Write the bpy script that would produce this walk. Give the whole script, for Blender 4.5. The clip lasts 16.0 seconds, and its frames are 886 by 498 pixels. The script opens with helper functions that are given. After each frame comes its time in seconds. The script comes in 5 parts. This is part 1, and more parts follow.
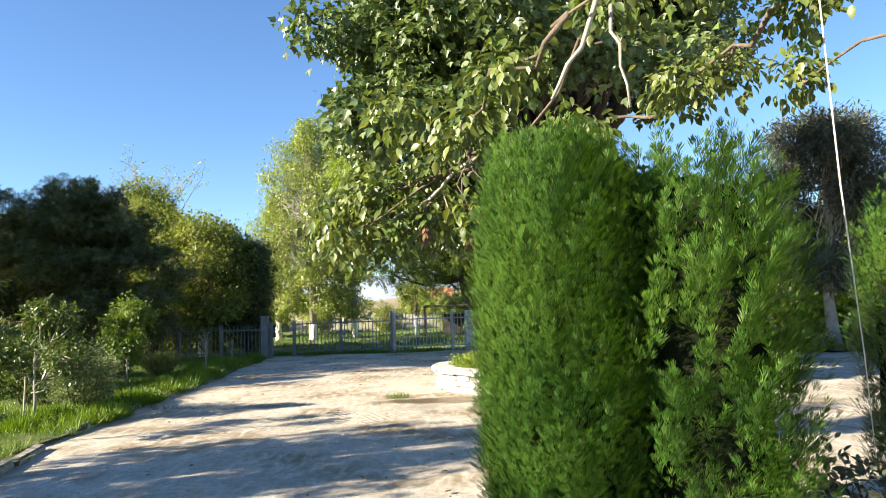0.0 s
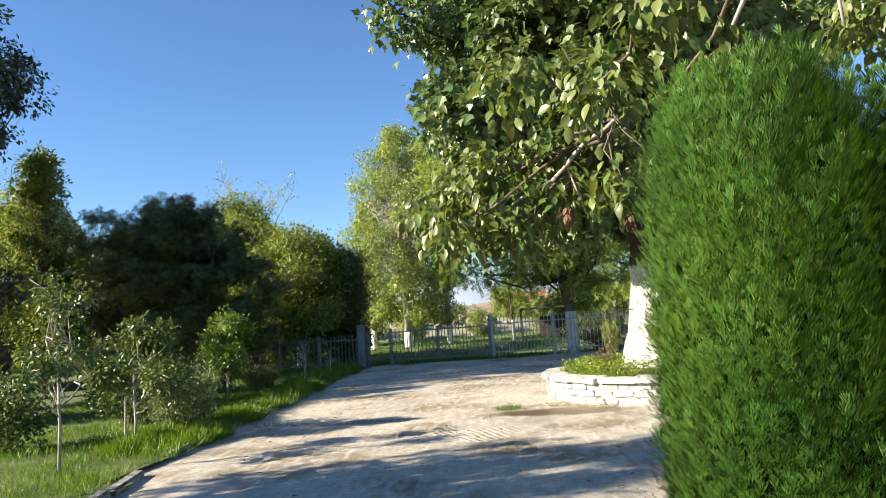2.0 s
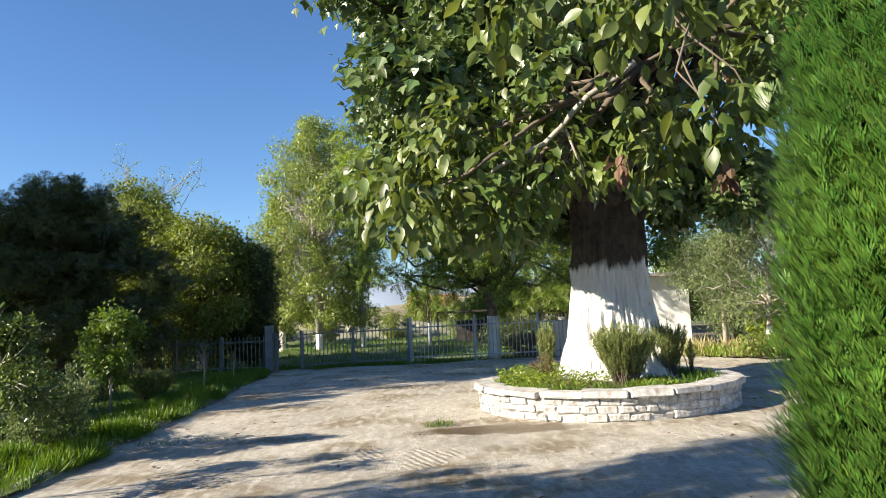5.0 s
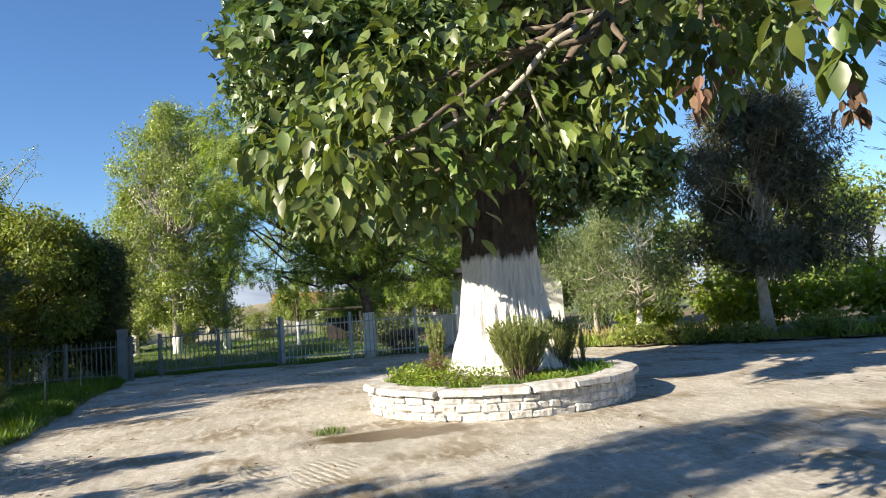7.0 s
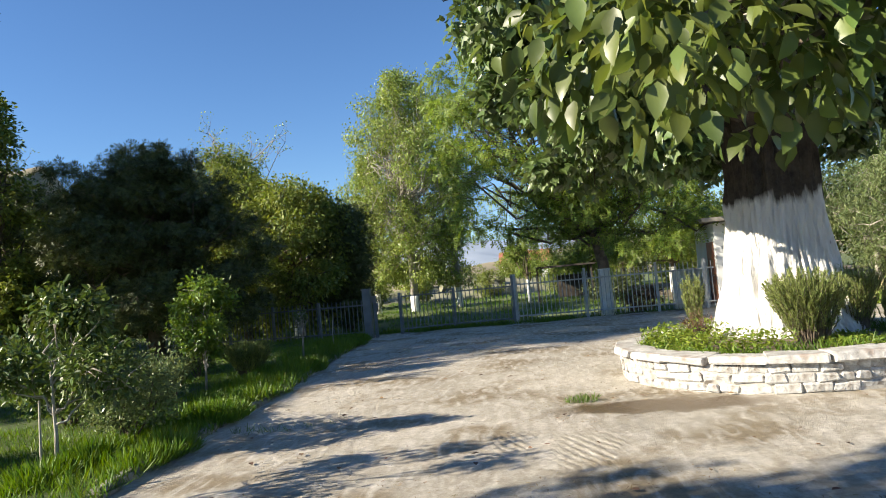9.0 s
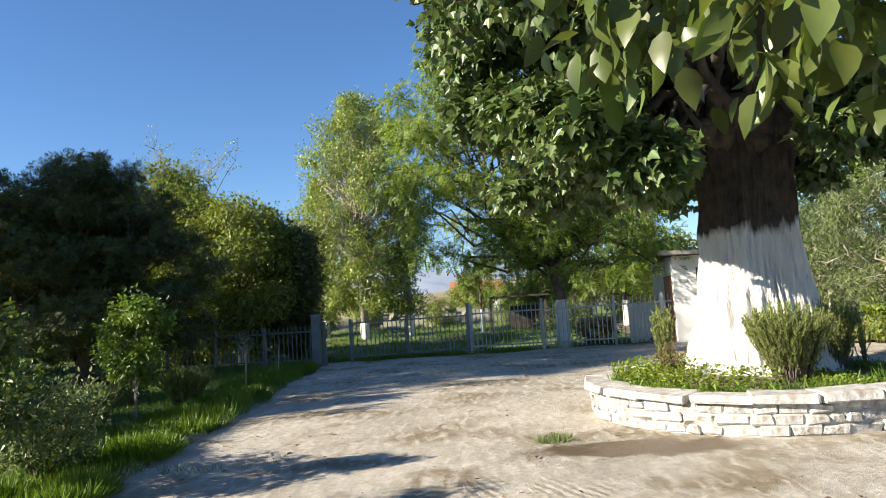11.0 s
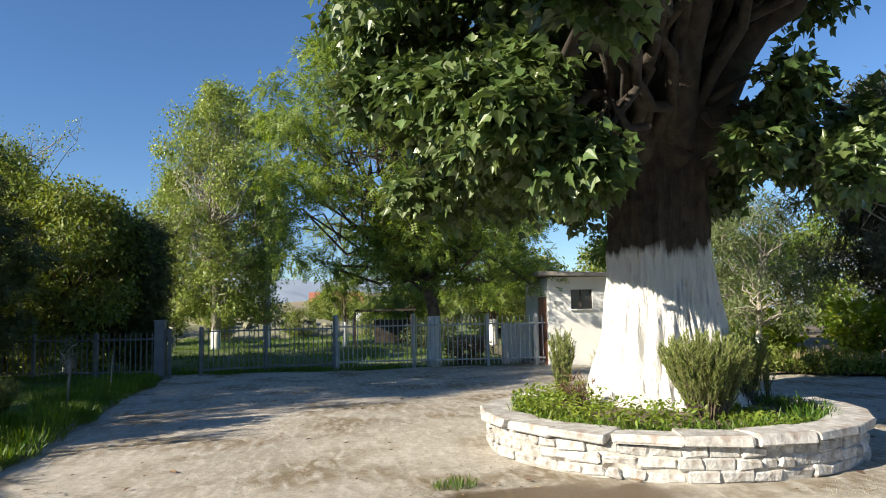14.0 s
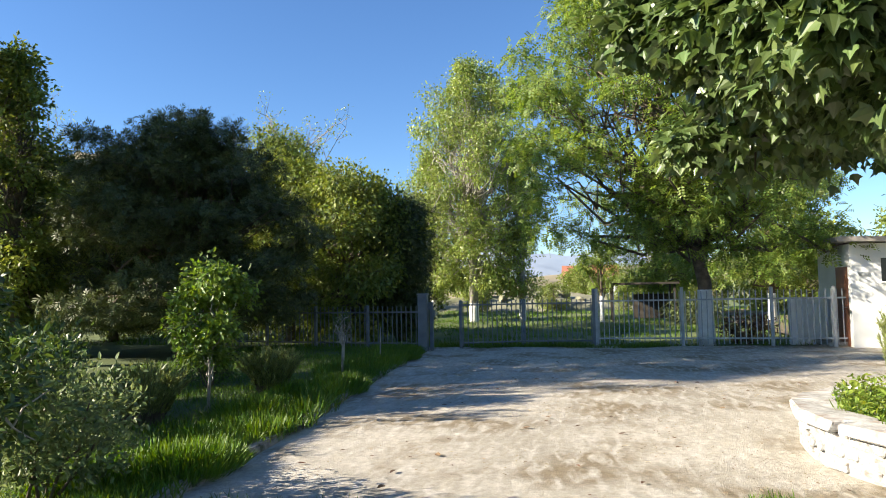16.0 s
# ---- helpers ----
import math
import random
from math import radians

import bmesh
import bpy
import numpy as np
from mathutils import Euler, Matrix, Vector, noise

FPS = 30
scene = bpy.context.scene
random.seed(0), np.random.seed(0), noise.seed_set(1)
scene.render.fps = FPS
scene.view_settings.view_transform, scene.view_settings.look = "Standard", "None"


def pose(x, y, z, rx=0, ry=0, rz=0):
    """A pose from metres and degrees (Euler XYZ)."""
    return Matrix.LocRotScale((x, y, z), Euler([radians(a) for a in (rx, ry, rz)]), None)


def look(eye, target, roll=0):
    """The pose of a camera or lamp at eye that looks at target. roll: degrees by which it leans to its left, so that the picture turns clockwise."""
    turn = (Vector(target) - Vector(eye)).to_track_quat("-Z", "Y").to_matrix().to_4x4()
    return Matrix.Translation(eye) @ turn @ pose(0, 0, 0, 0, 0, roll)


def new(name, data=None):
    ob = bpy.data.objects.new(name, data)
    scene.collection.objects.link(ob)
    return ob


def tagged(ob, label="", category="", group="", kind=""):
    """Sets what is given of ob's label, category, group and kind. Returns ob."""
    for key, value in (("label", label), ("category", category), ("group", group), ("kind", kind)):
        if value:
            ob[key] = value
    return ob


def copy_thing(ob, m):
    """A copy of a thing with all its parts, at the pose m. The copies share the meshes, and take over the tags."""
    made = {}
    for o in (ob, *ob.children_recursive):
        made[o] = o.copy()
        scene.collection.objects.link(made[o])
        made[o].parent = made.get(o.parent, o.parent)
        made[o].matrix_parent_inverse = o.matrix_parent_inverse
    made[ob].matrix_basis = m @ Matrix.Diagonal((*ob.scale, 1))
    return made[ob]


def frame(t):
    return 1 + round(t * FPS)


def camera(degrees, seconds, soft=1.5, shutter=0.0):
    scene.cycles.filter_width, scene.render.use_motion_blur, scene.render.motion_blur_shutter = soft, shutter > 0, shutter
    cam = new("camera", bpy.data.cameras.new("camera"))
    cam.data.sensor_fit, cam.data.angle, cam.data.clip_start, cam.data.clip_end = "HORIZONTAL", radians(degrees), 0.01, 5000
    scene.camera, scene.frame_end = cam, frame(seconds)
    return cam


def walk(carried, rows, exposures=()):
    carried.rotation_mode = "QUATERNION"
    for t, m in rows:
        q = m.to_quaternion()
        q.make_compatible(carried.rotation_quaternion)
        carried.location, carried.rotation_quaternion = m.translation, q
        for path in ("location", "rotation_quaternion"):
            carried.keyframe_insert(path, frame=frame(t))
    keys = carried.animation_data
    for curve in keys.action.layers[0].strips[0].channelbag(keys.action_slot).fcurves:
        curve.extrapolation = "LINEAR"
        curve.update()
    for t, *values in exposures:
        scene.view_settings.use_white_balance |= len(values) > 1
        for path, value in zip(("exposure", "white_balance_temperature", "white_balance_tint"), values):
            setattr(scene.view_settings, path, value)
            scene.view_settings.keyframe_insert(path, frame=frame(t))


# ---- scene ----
cam = camera(64.4, 16.0, soft=1.0)
METRES, EYE, TILT, LEAN, TURN = 8.0, 1.57, 5.0, 2.0, 0.0
ROWS = [
    (0.0, 0.0, 0.0, 0.0, 0.0, 0.0, -0.0),
    (0.5, 0.0011, 0.0392, -0.002, 1.49, 0.9, 1.74),
    (1.0, -0.0101, 0.0659, -0.0076, 4.64, -0.87, 2.15),
    (1.5, -0.03, 0.0906, -0.0062, 2.92, 0.61, 3.43),
    (2.0, -0.0406, 0.1249, -0.0102, 7.14, 0.51, 2.79),
    (2.5, -0.0435, 0.1516, -0.0109, 7.09, 0.84, 0.8),
    (3.0, -0.0624, 0.1802, -0.0146, 0.72, 1.33, 0.72),
    (3.5, -0.0747, 0.2062, -0.0166, -1.12, 1.22, 1.23),
    (4.0, -0.0762, 0.242, -0.0189, 0.39, 1.05, 0.78),
    (6.5, -0.1319, 0.3793, -0.0321, -5.61, -0.27, 1.29),
    (7.0, -0.137, 0.4087, -0.0342, -11.04, 0.02, 1.32),
    (7.5, -0.1312, 0.4391, -0.0344, -6.84, 1.59, 3.2),
    (8.0, -0.1374, 0.4647, -0.039, -0.32, -0.21, 4.08),
    (8.5, -0.1568, 0.4968, -0.0406, 2.22, -0.31, 3.42),
    (9.0, -0.1688, 0.5329, -0.0457, 6.92, -2.61, 3.89),
    (11.5, -0.2126, 0.6542, -0.0616, -0.98, 0.71, 0.5),
    (12.0, -0.2242, 0.6902, -0.0637, -15.58, 2.52, -0.51),
    (12.5, -0.225, 0.7178, -0.0654, -16.79, 0.95, -0.69),
    (13.0, -0.2236, 0.7505, -0.0658, -10.45, 1.18, -0.56),
    (13.5, -0.2356, 0.775, -0.0703, -8.65, 0.03, -0.76),
    (14.0, -0.2467, 0.8024, -0.0731, -8.43, 0.61, -1.58),
    (14.5, -0.2403, 0.8378, -0.0734, -4.02, 0.12, -2.11),
    (15.0, -0.2458, 0.8633, -0.0775, 2.2, -0.58, -1.96),
    (15.5, -0.2635, 0.889, -0.0813, 5.06, 0.72, -1.11),
    (16.0, -0.2714, 0.929, -0.0845, 11.74, -1.78, 0.19),
]
walk(cam, [(t, pose(0, 0, EYE, TILT, LEAN, TURN) @ pose(METRES * x, METRES * y, METRES * z, 90 + pitch, roll, yaw)) for t, x, y, z, yaw, pitch, roll in ROWS],
     exposures=[(0.0, 1.88, 7350, 10), (1.5, 1.72, 7150, 10), (3.0, 1.45, 6850, 10), (4.0, 1.38, 6800, 10), (6.5, 1.38, 6850, 10), (7.5, 1.36, 6850, 10), (9.0, 1.28, 6800, 10), (11.5, 1.33, 6760, 10),
                (12.5, 1.14, 6760, 10), (14.5, 1.04, 6760, 10), (15.5, 1.32, 6760, 10), (16.0, 1.56, 6760, 10)])

# ---- light ----
SUN_EL, SUN_AZ = radians(26.0), math.atan2(-0.92, -0.40)  # azimuth of the sun from +y, clockwise
SUN_DIR = Vector((math.sin(SUN_AZ) * math.cos(SUN_EL), math.cos(SUN_AZ) * math.cos(SUN_EL), math.sin(SUN_EL)))
world = bpy.data.worlds.new("sky")
scene.world = world
world.use_nodes = True
wn = world.node_tree.nodes
sky = wn.new("ShaderNodeTexSky")
sky.sky_type, sky.sun_disc = "NISHITA", False
sky.sun_elevation, sky.sun_rotation = SUN_EL, SUN_AZ
sky.air_density, sky.dust_density, sky.ozone_density = 1.0, 0.0, 6.0
wn["Background"].inputs["Strength"].default_value = 0.074
deep = wn.new("ShaderNodeHueSaturation")
deep.inputs["Saturation"].default_value, deep.inputs["Hue"].default_value = 1.07, 0.504
world.node_tree.links.new(sky.outputs[0], deep.inputs["Color"])
world.node_tree.links.new(deep.outputs["Color"], wn["Background"].inputs["Color"])
sun = new("sun", bpy.data.lights.new("sun", "SUN"))
sun.data.energy, sun.data.angle, sun.data.color = 5.0, radians(0.53), (1.0, 0.915, 0.765)
sun.matrix_world = look(SUN_DIR * 60, (0, 0, 0))


# ---- materials ----
def material(name, low, high, scale=4.0, rough=0.8, bump=0.3, fine=60.0, island=0.0, obrand=0.0, metal=0.0, translucent=0.0, spec=0.5, dirt=None):
    """A two-scale noise material. island, obrand: brightness spread by mesh island or by object."""
    m = bpy.data.materials.new(name)
    m.use_nodes = True
    n, l = m.node_tree.nodes, m.node_tree.links
    b = n["Principled BSDF"]
    b.inputs["Roughness"].default_value, b.inputs["Metallic"].default_value = rough, metal
    b.inputs["Specular IOR Level"].default_value = spec
    co = n.new("ShaderNodeTexCoord")
    big, small = n.new("ShaderNodeTexNoise"), n.new("ShaderNodeTexNoise")
    big.inputs["Scale"].default_value, small.inputs["Scale"].default_value = scale, fine
    big.inputs["Detail"].default_value, small.inputs["Detail"].default_value = 5, 3
    for t in (big, small):
        l.new(co.outputs["Object"], t.inputs["Vector"])
    add = n.new("ShaderNodeMath")
    add.operation = "MULTIPLY_ADD"
    l.new(small.outputs["Fac"], add.inputs[0])
    add.inputs[1].default_value = 0.35
    l.new(big.outputs["Fac"], add.inputs[2])
    ramp = n.new("ShaderNodeValToRGB")
    ramp.color_ramp.elements[0].position, ramp.color_ramp.elements[0].color = 0.45, (*low, 1)
    ramp.color_ramp.elements[1].position, ramp.color_ramp.elements[1].color = 0.9, (*high, 1)
    l.new(add.outputs[0], ramp.inputs["Fac"])
    out = ramp.outputs["Color"]
    if dirt:
        colour, size, edge = dirt
        dn = n.new("ShaderNodeTexNoise")
        dn.inputs["Scale"].default_value, dn.inputs["Detail"].default_value = size, 6
        l.new(co.outputs["Object"], dn.inputs["Vector"])
        dr = n.new("ShaderNodeValToRGB")
        dr.color_ramp.elements[0].position, dr.color_ramp.elements[1].position = edge, edge + 0.12
        l.new(dn.outputs["Fac"], dr.inputs["Fac"])
        mx = n.new("ShaderNodeMix")
        mx.data_type = "RGBA"
        l.new(dr.outputs["Color"], mx.inputs["Factor"])
        l.new(out, mx.inputs["A"])
        mx.inputs["B"].default_value = (*colour, 1)
        out = mx.outputs["Result"]
    for amount, node, sock in ((island, "ShaderNodeNewGeometry", "Random Per Island"), (obrand, "ShaderNodeObjectInfo", "Random")):
        if amount:
            g = n.new(node)
            mr = n.new("ShaderNodeMapRange")
            mr.inputs["To Min"].default_value, mr.inputs["To Max"].default_value = 1 - amount, 1 + amount
            l.new(g.outputs[sock], mr.inputs["Value"])
            hs = n.new("ShaderNodeHueSaturation")
            l.new(mr.outputs[0], hs.inputs["Value"])
            mh = n.new("ShaderNodeMapRange")
            mh.inputs["To Min"].default_value, mh.inputs["To Max"].default_value = 0.5 - amount * 0.06, 0.5 + amount * 0.045
            mt = n.new("ShaderNodeMath")
            mt.operation = "FRACT"
            mm = n.new("ShaderNodeMath")
            mm.operation = "MULTIPLY"
            mm.inputs[1].default_value = 17.3
            l.new(g.outputs[sock], mm.inputs[0])
            l.new(mm.outputs[0], mt.inputs[0])
            l.new(mt.outputs[0], mh.inputs["Value"])
            l.new(mh.outputs[0], hs.inputs["Hue"])
            l.new(out, hs.inputs["Color"])
            out = hs.outputs["Color"]
    l.new(out, b.inputs["Base Color"])
    if bump:
        bp = n.new("ShaderNodeBump")
        bp.inputs["Strength"].default_value, bp.inputs["Distance"].default_value = bump, 0.02
        l.new(add.outputs[0], bp.inputs["Height"])
        l.new(bp.outputs["Normal"], b.inputs["Normal"])
    if translucent:
        tr = n.new("ShaderNodeBsdfTranslucent")
        mixer = n.new("ShaderNodeMixShader")
        mixer.inputs[0].default_value = translucent
        sat = n.new("ShaderNodeHueSaturation")
        sat.inputs["Saturation"].default_value, sat.inputs["Value"].default_value = 1.15, 1.5
        sat.inputs["Hue"].default_value = 0.485
        l.new(out, sat.inputs["Color"])
        l.new(sat.outputs["Color"], tr.inputs["Color"])
        l.new(b.outputs[0], mixer.inputs[1])
        l.new(tr.outputs[0], mixer.inputs[2])
        l.new(mixer.outputs[0], n["Material Output"].inputs["Surface"])
    return m


def leafy(name, low, high, rough=0.45, translucent=0.3, island=0.35, spec=0.45):
    return material(name, low, high, scale=1.2, rough=rough, bump=0, fine=9, island=island, translucent=translucent, spec=spec)


M_FIELD = material("field_grass_soil", (0.055, 0.085, 0.018), (0.14, 0.165, 0.05), 0.5, 0.95, 0.8, 14, dirt=((0.24, 0.20, 0.12), 0.13, 0.66))
M_LAWN = material("lawn_soil", (0.04, 0.06, 0.015), (0.09, 0.12, 0.03), 1.2, 0.95, 0.6, 25)
M_GRASS = leafy("grass_blade", (0.05, 0.118, 0.011), (0.125, 0.212, 0.024), 0.5, 0.32, 0.4)
M_DRYGRASS = leafy("dry_grass", (0.30, 0.26, 0.12), (0.42, 0.38, 0.2), 0.7, 0.3, 0.4)
M_STRAW = leafy("straw", (0.16, 0.12, 0.06), (0.36, 0.29, 0.17), 0.8, 0.1, 0.5)
M_KERB = material("kerb_concrete", (0.16, 0.15, 0.13), (0.36, 0.34, 0.30), 5, 0.9, 0.6, 50, dirt=((0.06, 0.07, 0.03), 4, 0.55))
M_SOIL = material("soil", (0.10, 0.075, 0.05), (0.22, 0.17, 0.12), 4, 0.95, 0.8, 40)
M_STONE = material("whitewashed_stone", (0.30, 0.295, 0.28), (0.66, 0.655, 0.64), 13, 0.85, 1.0, 45, obrand=0.16, dirt=((0.22, 0.19, 0.16), 6.5, 0.56))
M_CAP = material("cap_stone", (0.29, 0.275, 0.255), (0.58, 0.57, 0.55), 9, 0.85, 1.0, 45, obrand=0.12, dirt=((0.28, 0.22, 0.18), 3.2, 0.56))
M_MORTAR = material("mortar", (0.26, 0.245, 0.22), (0.52, 0.50, 0.46), 6, 0.95, 0.8, 60, dirt=((0.10, 0.085, 0.07), 5, 0.56))
M_FENCE = material("fence_paint", (0.26, 0.275, 0.28), (0.46, 0.475, 0.475), 3, 0.6, 0.15, 60, metal=0.0, dirt=((0.14, 0.115, 0.10), 5, 0.62))
M_FENCE_DARK = material("fence_grey_steel", (0.10, 0.115, 0.13), (0.18, 0.20, 0.21), 3, 0.55, 0.15, 60, dirt=((0.10, 0.08, 0.06), 5, 0.66))
M_PLASTER = material("white_plaster", (0.70, 0.70, 0.68), (0.82, 0.82, 0.80), 1.4, 0.9, 0.25, 50, dirt=((0.55, 0.53, 0.48), 1.1, 0.68))
M_DOOR = material("brown_door", (0.17, 0.06, 0.03), (0.30, 0.12, 0.06), 3, 0.55, 0.2, 30)
M_ROOF = material("roof_slab", (0.20, 0.18, 0.16), (0.36, 0.33, 0.29), 4, 0.9, 0.5, 40)
M_DARK = material("dark_void", (0.02, 0.02, 0.02), (0.04, 0.035, 0.03), 4, 0.6, 0.1, 30)
M_GLASS = material("dusty_glass", (0.03, 0.03, 0.03), (0.05, 0.05, 0.05), 2, 0.12, 0.0, 30)
M_RUST = material("weathered_board", (0.03, 0.025, 0.02), (0.075, 0.06, 0.05), 3, 0.8, 0.3, 40)
M_BARK = material("bark_brown", (0.06, 0.045, 0.033), (0.17, 0.135, 0.10), 6, 0.9, 1.0, 40)
M_PLANE_BARK = material("dark_plane_bark", (0.022, 0.018, 0.014), (0.075, 0.06, 0.047), 6, 0.9, 1.0, 40)
M_BARK_GREY = material("bark_grey", (0.20, 0.18, 0.15), (0.42, 0.39, 0.34), 5, 0.9, 0.8, 35)
M_BARK_PALE = material("bark_pale_twig", (0.24, 0.215, 0.18), (0.42, 0.385, 0.335), 9, 0.8, 0.4, 60)
M_WHITEWASH = material("whitewash", (0.66, 0.64, 0.60), (0.84, 0.83, 0.80), 5, 0.9, 0.5, 45, dirt=((0.45, 0.38, 0.30), 2.5, 0.66))
M_PLANE = leafy("plane_leaf", (0.055, 0.098, 0.028), (0.125, 0.182, 0.058), 0.40, 0.25, 0.35, 0.8)
M_WALNUT = leafy("walnut_leaf", (0.062, 0.104, 0.02), (0.138, 0.178, 0.047), 0.42, 0.3, 0.38, 0.6)
M_DEAD = leafy("dead_leaf", (0.085, 0.052, 0.032), (0.19, 0.115, 0.065), 0.8, 0.15, 0.4)
M_CYPRESS = leafy("cypress_spray", (0.027, 0.086, 0.012), (0.082, 0.172, 0.024), 0.5, 0.2, 0.45)
# near-black, dull: the shade inside the cypresses put into a colour
M_CYPRESS_SHADE = material("cypress_inner_shade", (0.005, 0.009, 0.004), (0.014, 0.018, 0.008), 6, 0.95, 0.8, 30, spec=0.05)
M_POPLAR = leafy("poplar_leaf", (0.14, 0.205, 0.038), (0.30, 0.37, 0.105), 0.4, 0.3, 0.4, 0.6)
M_LOCUST = leafy("locust_leaflet", (0.10, 0.168, 0.03), (0.215, 0.29, 0.066), 0.5, 0.4, 0.4)
M_WOOD_GREEN = leafy("thicket_leaf", (0.112, 0.158, 0.03), (0.23, 0.28, 0.064), 0.5, 0.3, 0.4)
M_CEDAR = leafy("cedar_needle", (0.044, 0.064, 0.021), (0.108, 0.132, 0.043), 0.55, 0.12, 0.45)
M_OLIVE = leafy("dark_olive_leaf", (0.045, 0.052, 0.03), (0.105, 0.115, 0.07), 0.45, 0.1, 0.4)
M_OLIVE_PALE = leafy("grey_green_leaf", (0.092, 0.138, 0.05), (0.195, 0.245, 0.105), 0.5, 0.32, 0.4)
M_BRIGHT = leafy("bright_shrub_leaf", (0.12, 0.19, 0.02), (0.26, 0.33, 0.05), 0.45, 0.45, 0.35)
M_ROSE = leafy("rose_leaf", (0.048, 0.09, 0.017), (0.118, 0.165, 0.04), 0.38, 0.22, 0.4, 0.6)
M_BRIGHT_ROSE = leafy("young_rose_leaf", (0.085, 0.155, 0.022), (0.19, 0.28, 0.05), 0.42, 0.35, 0.35, 0.6)
M_ROSEMARY = leafy("rosemary_needle", (0.13, 0.17, 0.045), (0.26, 0.30, 0.10), 0.6, 0.2, 0.35)
M_WEED = leafy("weed_leaf", (0.11, 0.175, 0.025), (0.23, 0.30, 0.05), 0.5, 0.35, 0.35)
M_BARE = material("bare_twig", (0.20, 0.17, 0.14), (0.36, 0.31, 0.26), 5, 0.9, 0.2, 30)
M_ROCK = material("pale_rubble", (0.11, 0.12, 0.06), (0.27, 0.25, 0.18), 0.35, 0.9, 0.8, 6)
M_HILL = material("dry_hill", (0.16, 0.135, 0.08), (0.34, 0.29, 0.19), 0.05, 0.95, 0.5, 0.6, dirt=((0.06, 0.08, 0.035), 0.09, 0.52))
# blue of the distance haze put into the base colour
M_FAR = material("hazy_far_mountain", (0.22, 0.28, 0.36), (0.30, 0.35, 0.42), 0.004, 1.0, 0.0, 0.02)
M_ROPE = material("pale_rope", (0.42, 0.40, 0.36), (0.62, 0.60, 0.55), 20, 0.8, 0.2, 200)
M_TILE_RED = material("red_tile_roof", (0.30, 0.10, 0.06), (0.44, 0.18, 0.11), 1, 0.9, 0.3, 12)
M_CLOUD = material("cloud_white", (0.85, 0.85, 0.86), (0.9, 0.9, 0.9), 0.002, 1.0, 0.0, 0.01)


def drive_material():
    """Worn concrete and packed dust, with straw litter, faint tyre tracks and a shallow puddle."""
    m = material("dusty_drive", (0.325, 0.288, 0.228), (0.53, 0.485, 0.41), 0.45, 0.9, 0.8, 30, dirt=((0.25, 0.20, 0.13), 0.7, 0.50))
    n, l = m.node_tree.nodes, m.node_tree.links
    b = n["Principled BSDF"]
    base = b.inputs["Base Color"].links[0].from_socket
    co = n.new("ShaderNodeTexCoord")
    # fine pale scuffs
    sc = n.new("ShaderNodeTexNoise")
    sc.inputs["Scale"].default_value, sc.inputs["Detail"].default_value, sc.inputs["Distortion"].default_value = 3.5, 8, 0.6
    along = n.new("ShaderNodeMapping")
    along.inputs["Scale"].default_value, along.inputs["Rotation"].default_value = (2.2, 0.7, 1), (0, 0, 0.25)
    l.new(co.outputs["Object"], along.inputs["Vector"])
    l.new(along.outputs[0], sc.inputs["Vector"])
    sr = n.new("ShaderNodeValToRGB")
    sr.color_ramp.elements[0].position, sr.color_ramp.elements[1].position = 0.46, 0.8
    l.new(sc.outputs["Fac"], sr.inputs["Fac"])
    mx = n.new("ShaderNodeMix")
    mx.data_type = "RGBA"
    l.new(sr.outputs["Color"], mx.inputs["Factor"])
    l.new(base, mx.inputs["A"])
    mx.inputs["B"].default_value = (0.64, 0.60, 0.535, 1)
    # grit and small litter
    gr = n.new("ShaderNodeTexNoise")
    gr.inputs["Scale"].default_value, gr.inputs["Detail"].default_value, gr.inputs["Roughness"].default_value = 11, 12, 0.85
    l.new(co.outputs["Object"], gr.inputs["Vector"])
    gm = n.new("ShaderNodeMapRange")
    gm.inputs["From Min"].default_value, gm.inputs["From Max"].default_value = 0.35, 0.65
    gm.inputs["To Min"].default_value, gm.inputs["To Max"].default_value = 0.62, 1.26
    l.new(gr.outputs["Fac"], gm.inputs["Value"])
    gh = n.new("ShaderNodeHueSaturation")
    l.new(gm.outputs[0], gh.inputs["Value"])
    l.new(mx.outputs["Result"], gh.inputs["Color"])
    bp = b.inputs["Normal"].links[0].from_node
    bp.inputs["Distance"].default_value = 0.03
    l.new(gr.outputs["Fac"], bp.inputs["Height"])
    # puddle: a warped ellipse beside the planter
    sep = n.new("ShaderNodeMapping")
    sep.inputs["Location"].default_value = (0.02, -22.6, 0)
    sep.inputs["Scale"].default_value = (0.58, 1.8, 0)
    wn_ = n.new("ShaderNodeTexNoise")
    wn_.inputs["Scale"].default_value, wn_.inputs["Detail"].default_value = 1.9, 6
    l.new(co.outputs["Object"], wn_.inputs["Vector"])
    vadd = n.new("ShaderNodeMix")
    vadd.data_type, vadd.blend_type = "RGBA", "LINEAR_LIGHT"
    vadd.inputs["Factor"].default_value = 0.45
    l.new(co.outputs["Object"], vadd.inputs["A"])
    l.new(wn_.outputs["Color"], vadd.inputs["B"])
    l.new(vadd.outputs["Result"], sep.inputs["Vector"])
    ln = n.new("ShaderNodeVectorMath")
    ln.operation = "LENGTH"
    l.new(sep.outputs[0], ln.inputs[0])
    pr = n.new("ShaderNodeValToRGB")
    pr.color_ramp.elements[0].position, pr.color_ramp.elements[0].color = 0.55, (1, 1, 1, 1)
    pr.color_ramp.elements[1].position, pr.color_ramp.elements[1].color = 0.82, (0, 0, 0, 1)
    l.new(ln.outputs["Value"], pr.inputs["Fac"])
    wet = n.new("ShaderNodeMix")
    wet.data_type = "RGBA"
    l.new(pr.outputs["Color"], wet.inputs["Factor"])
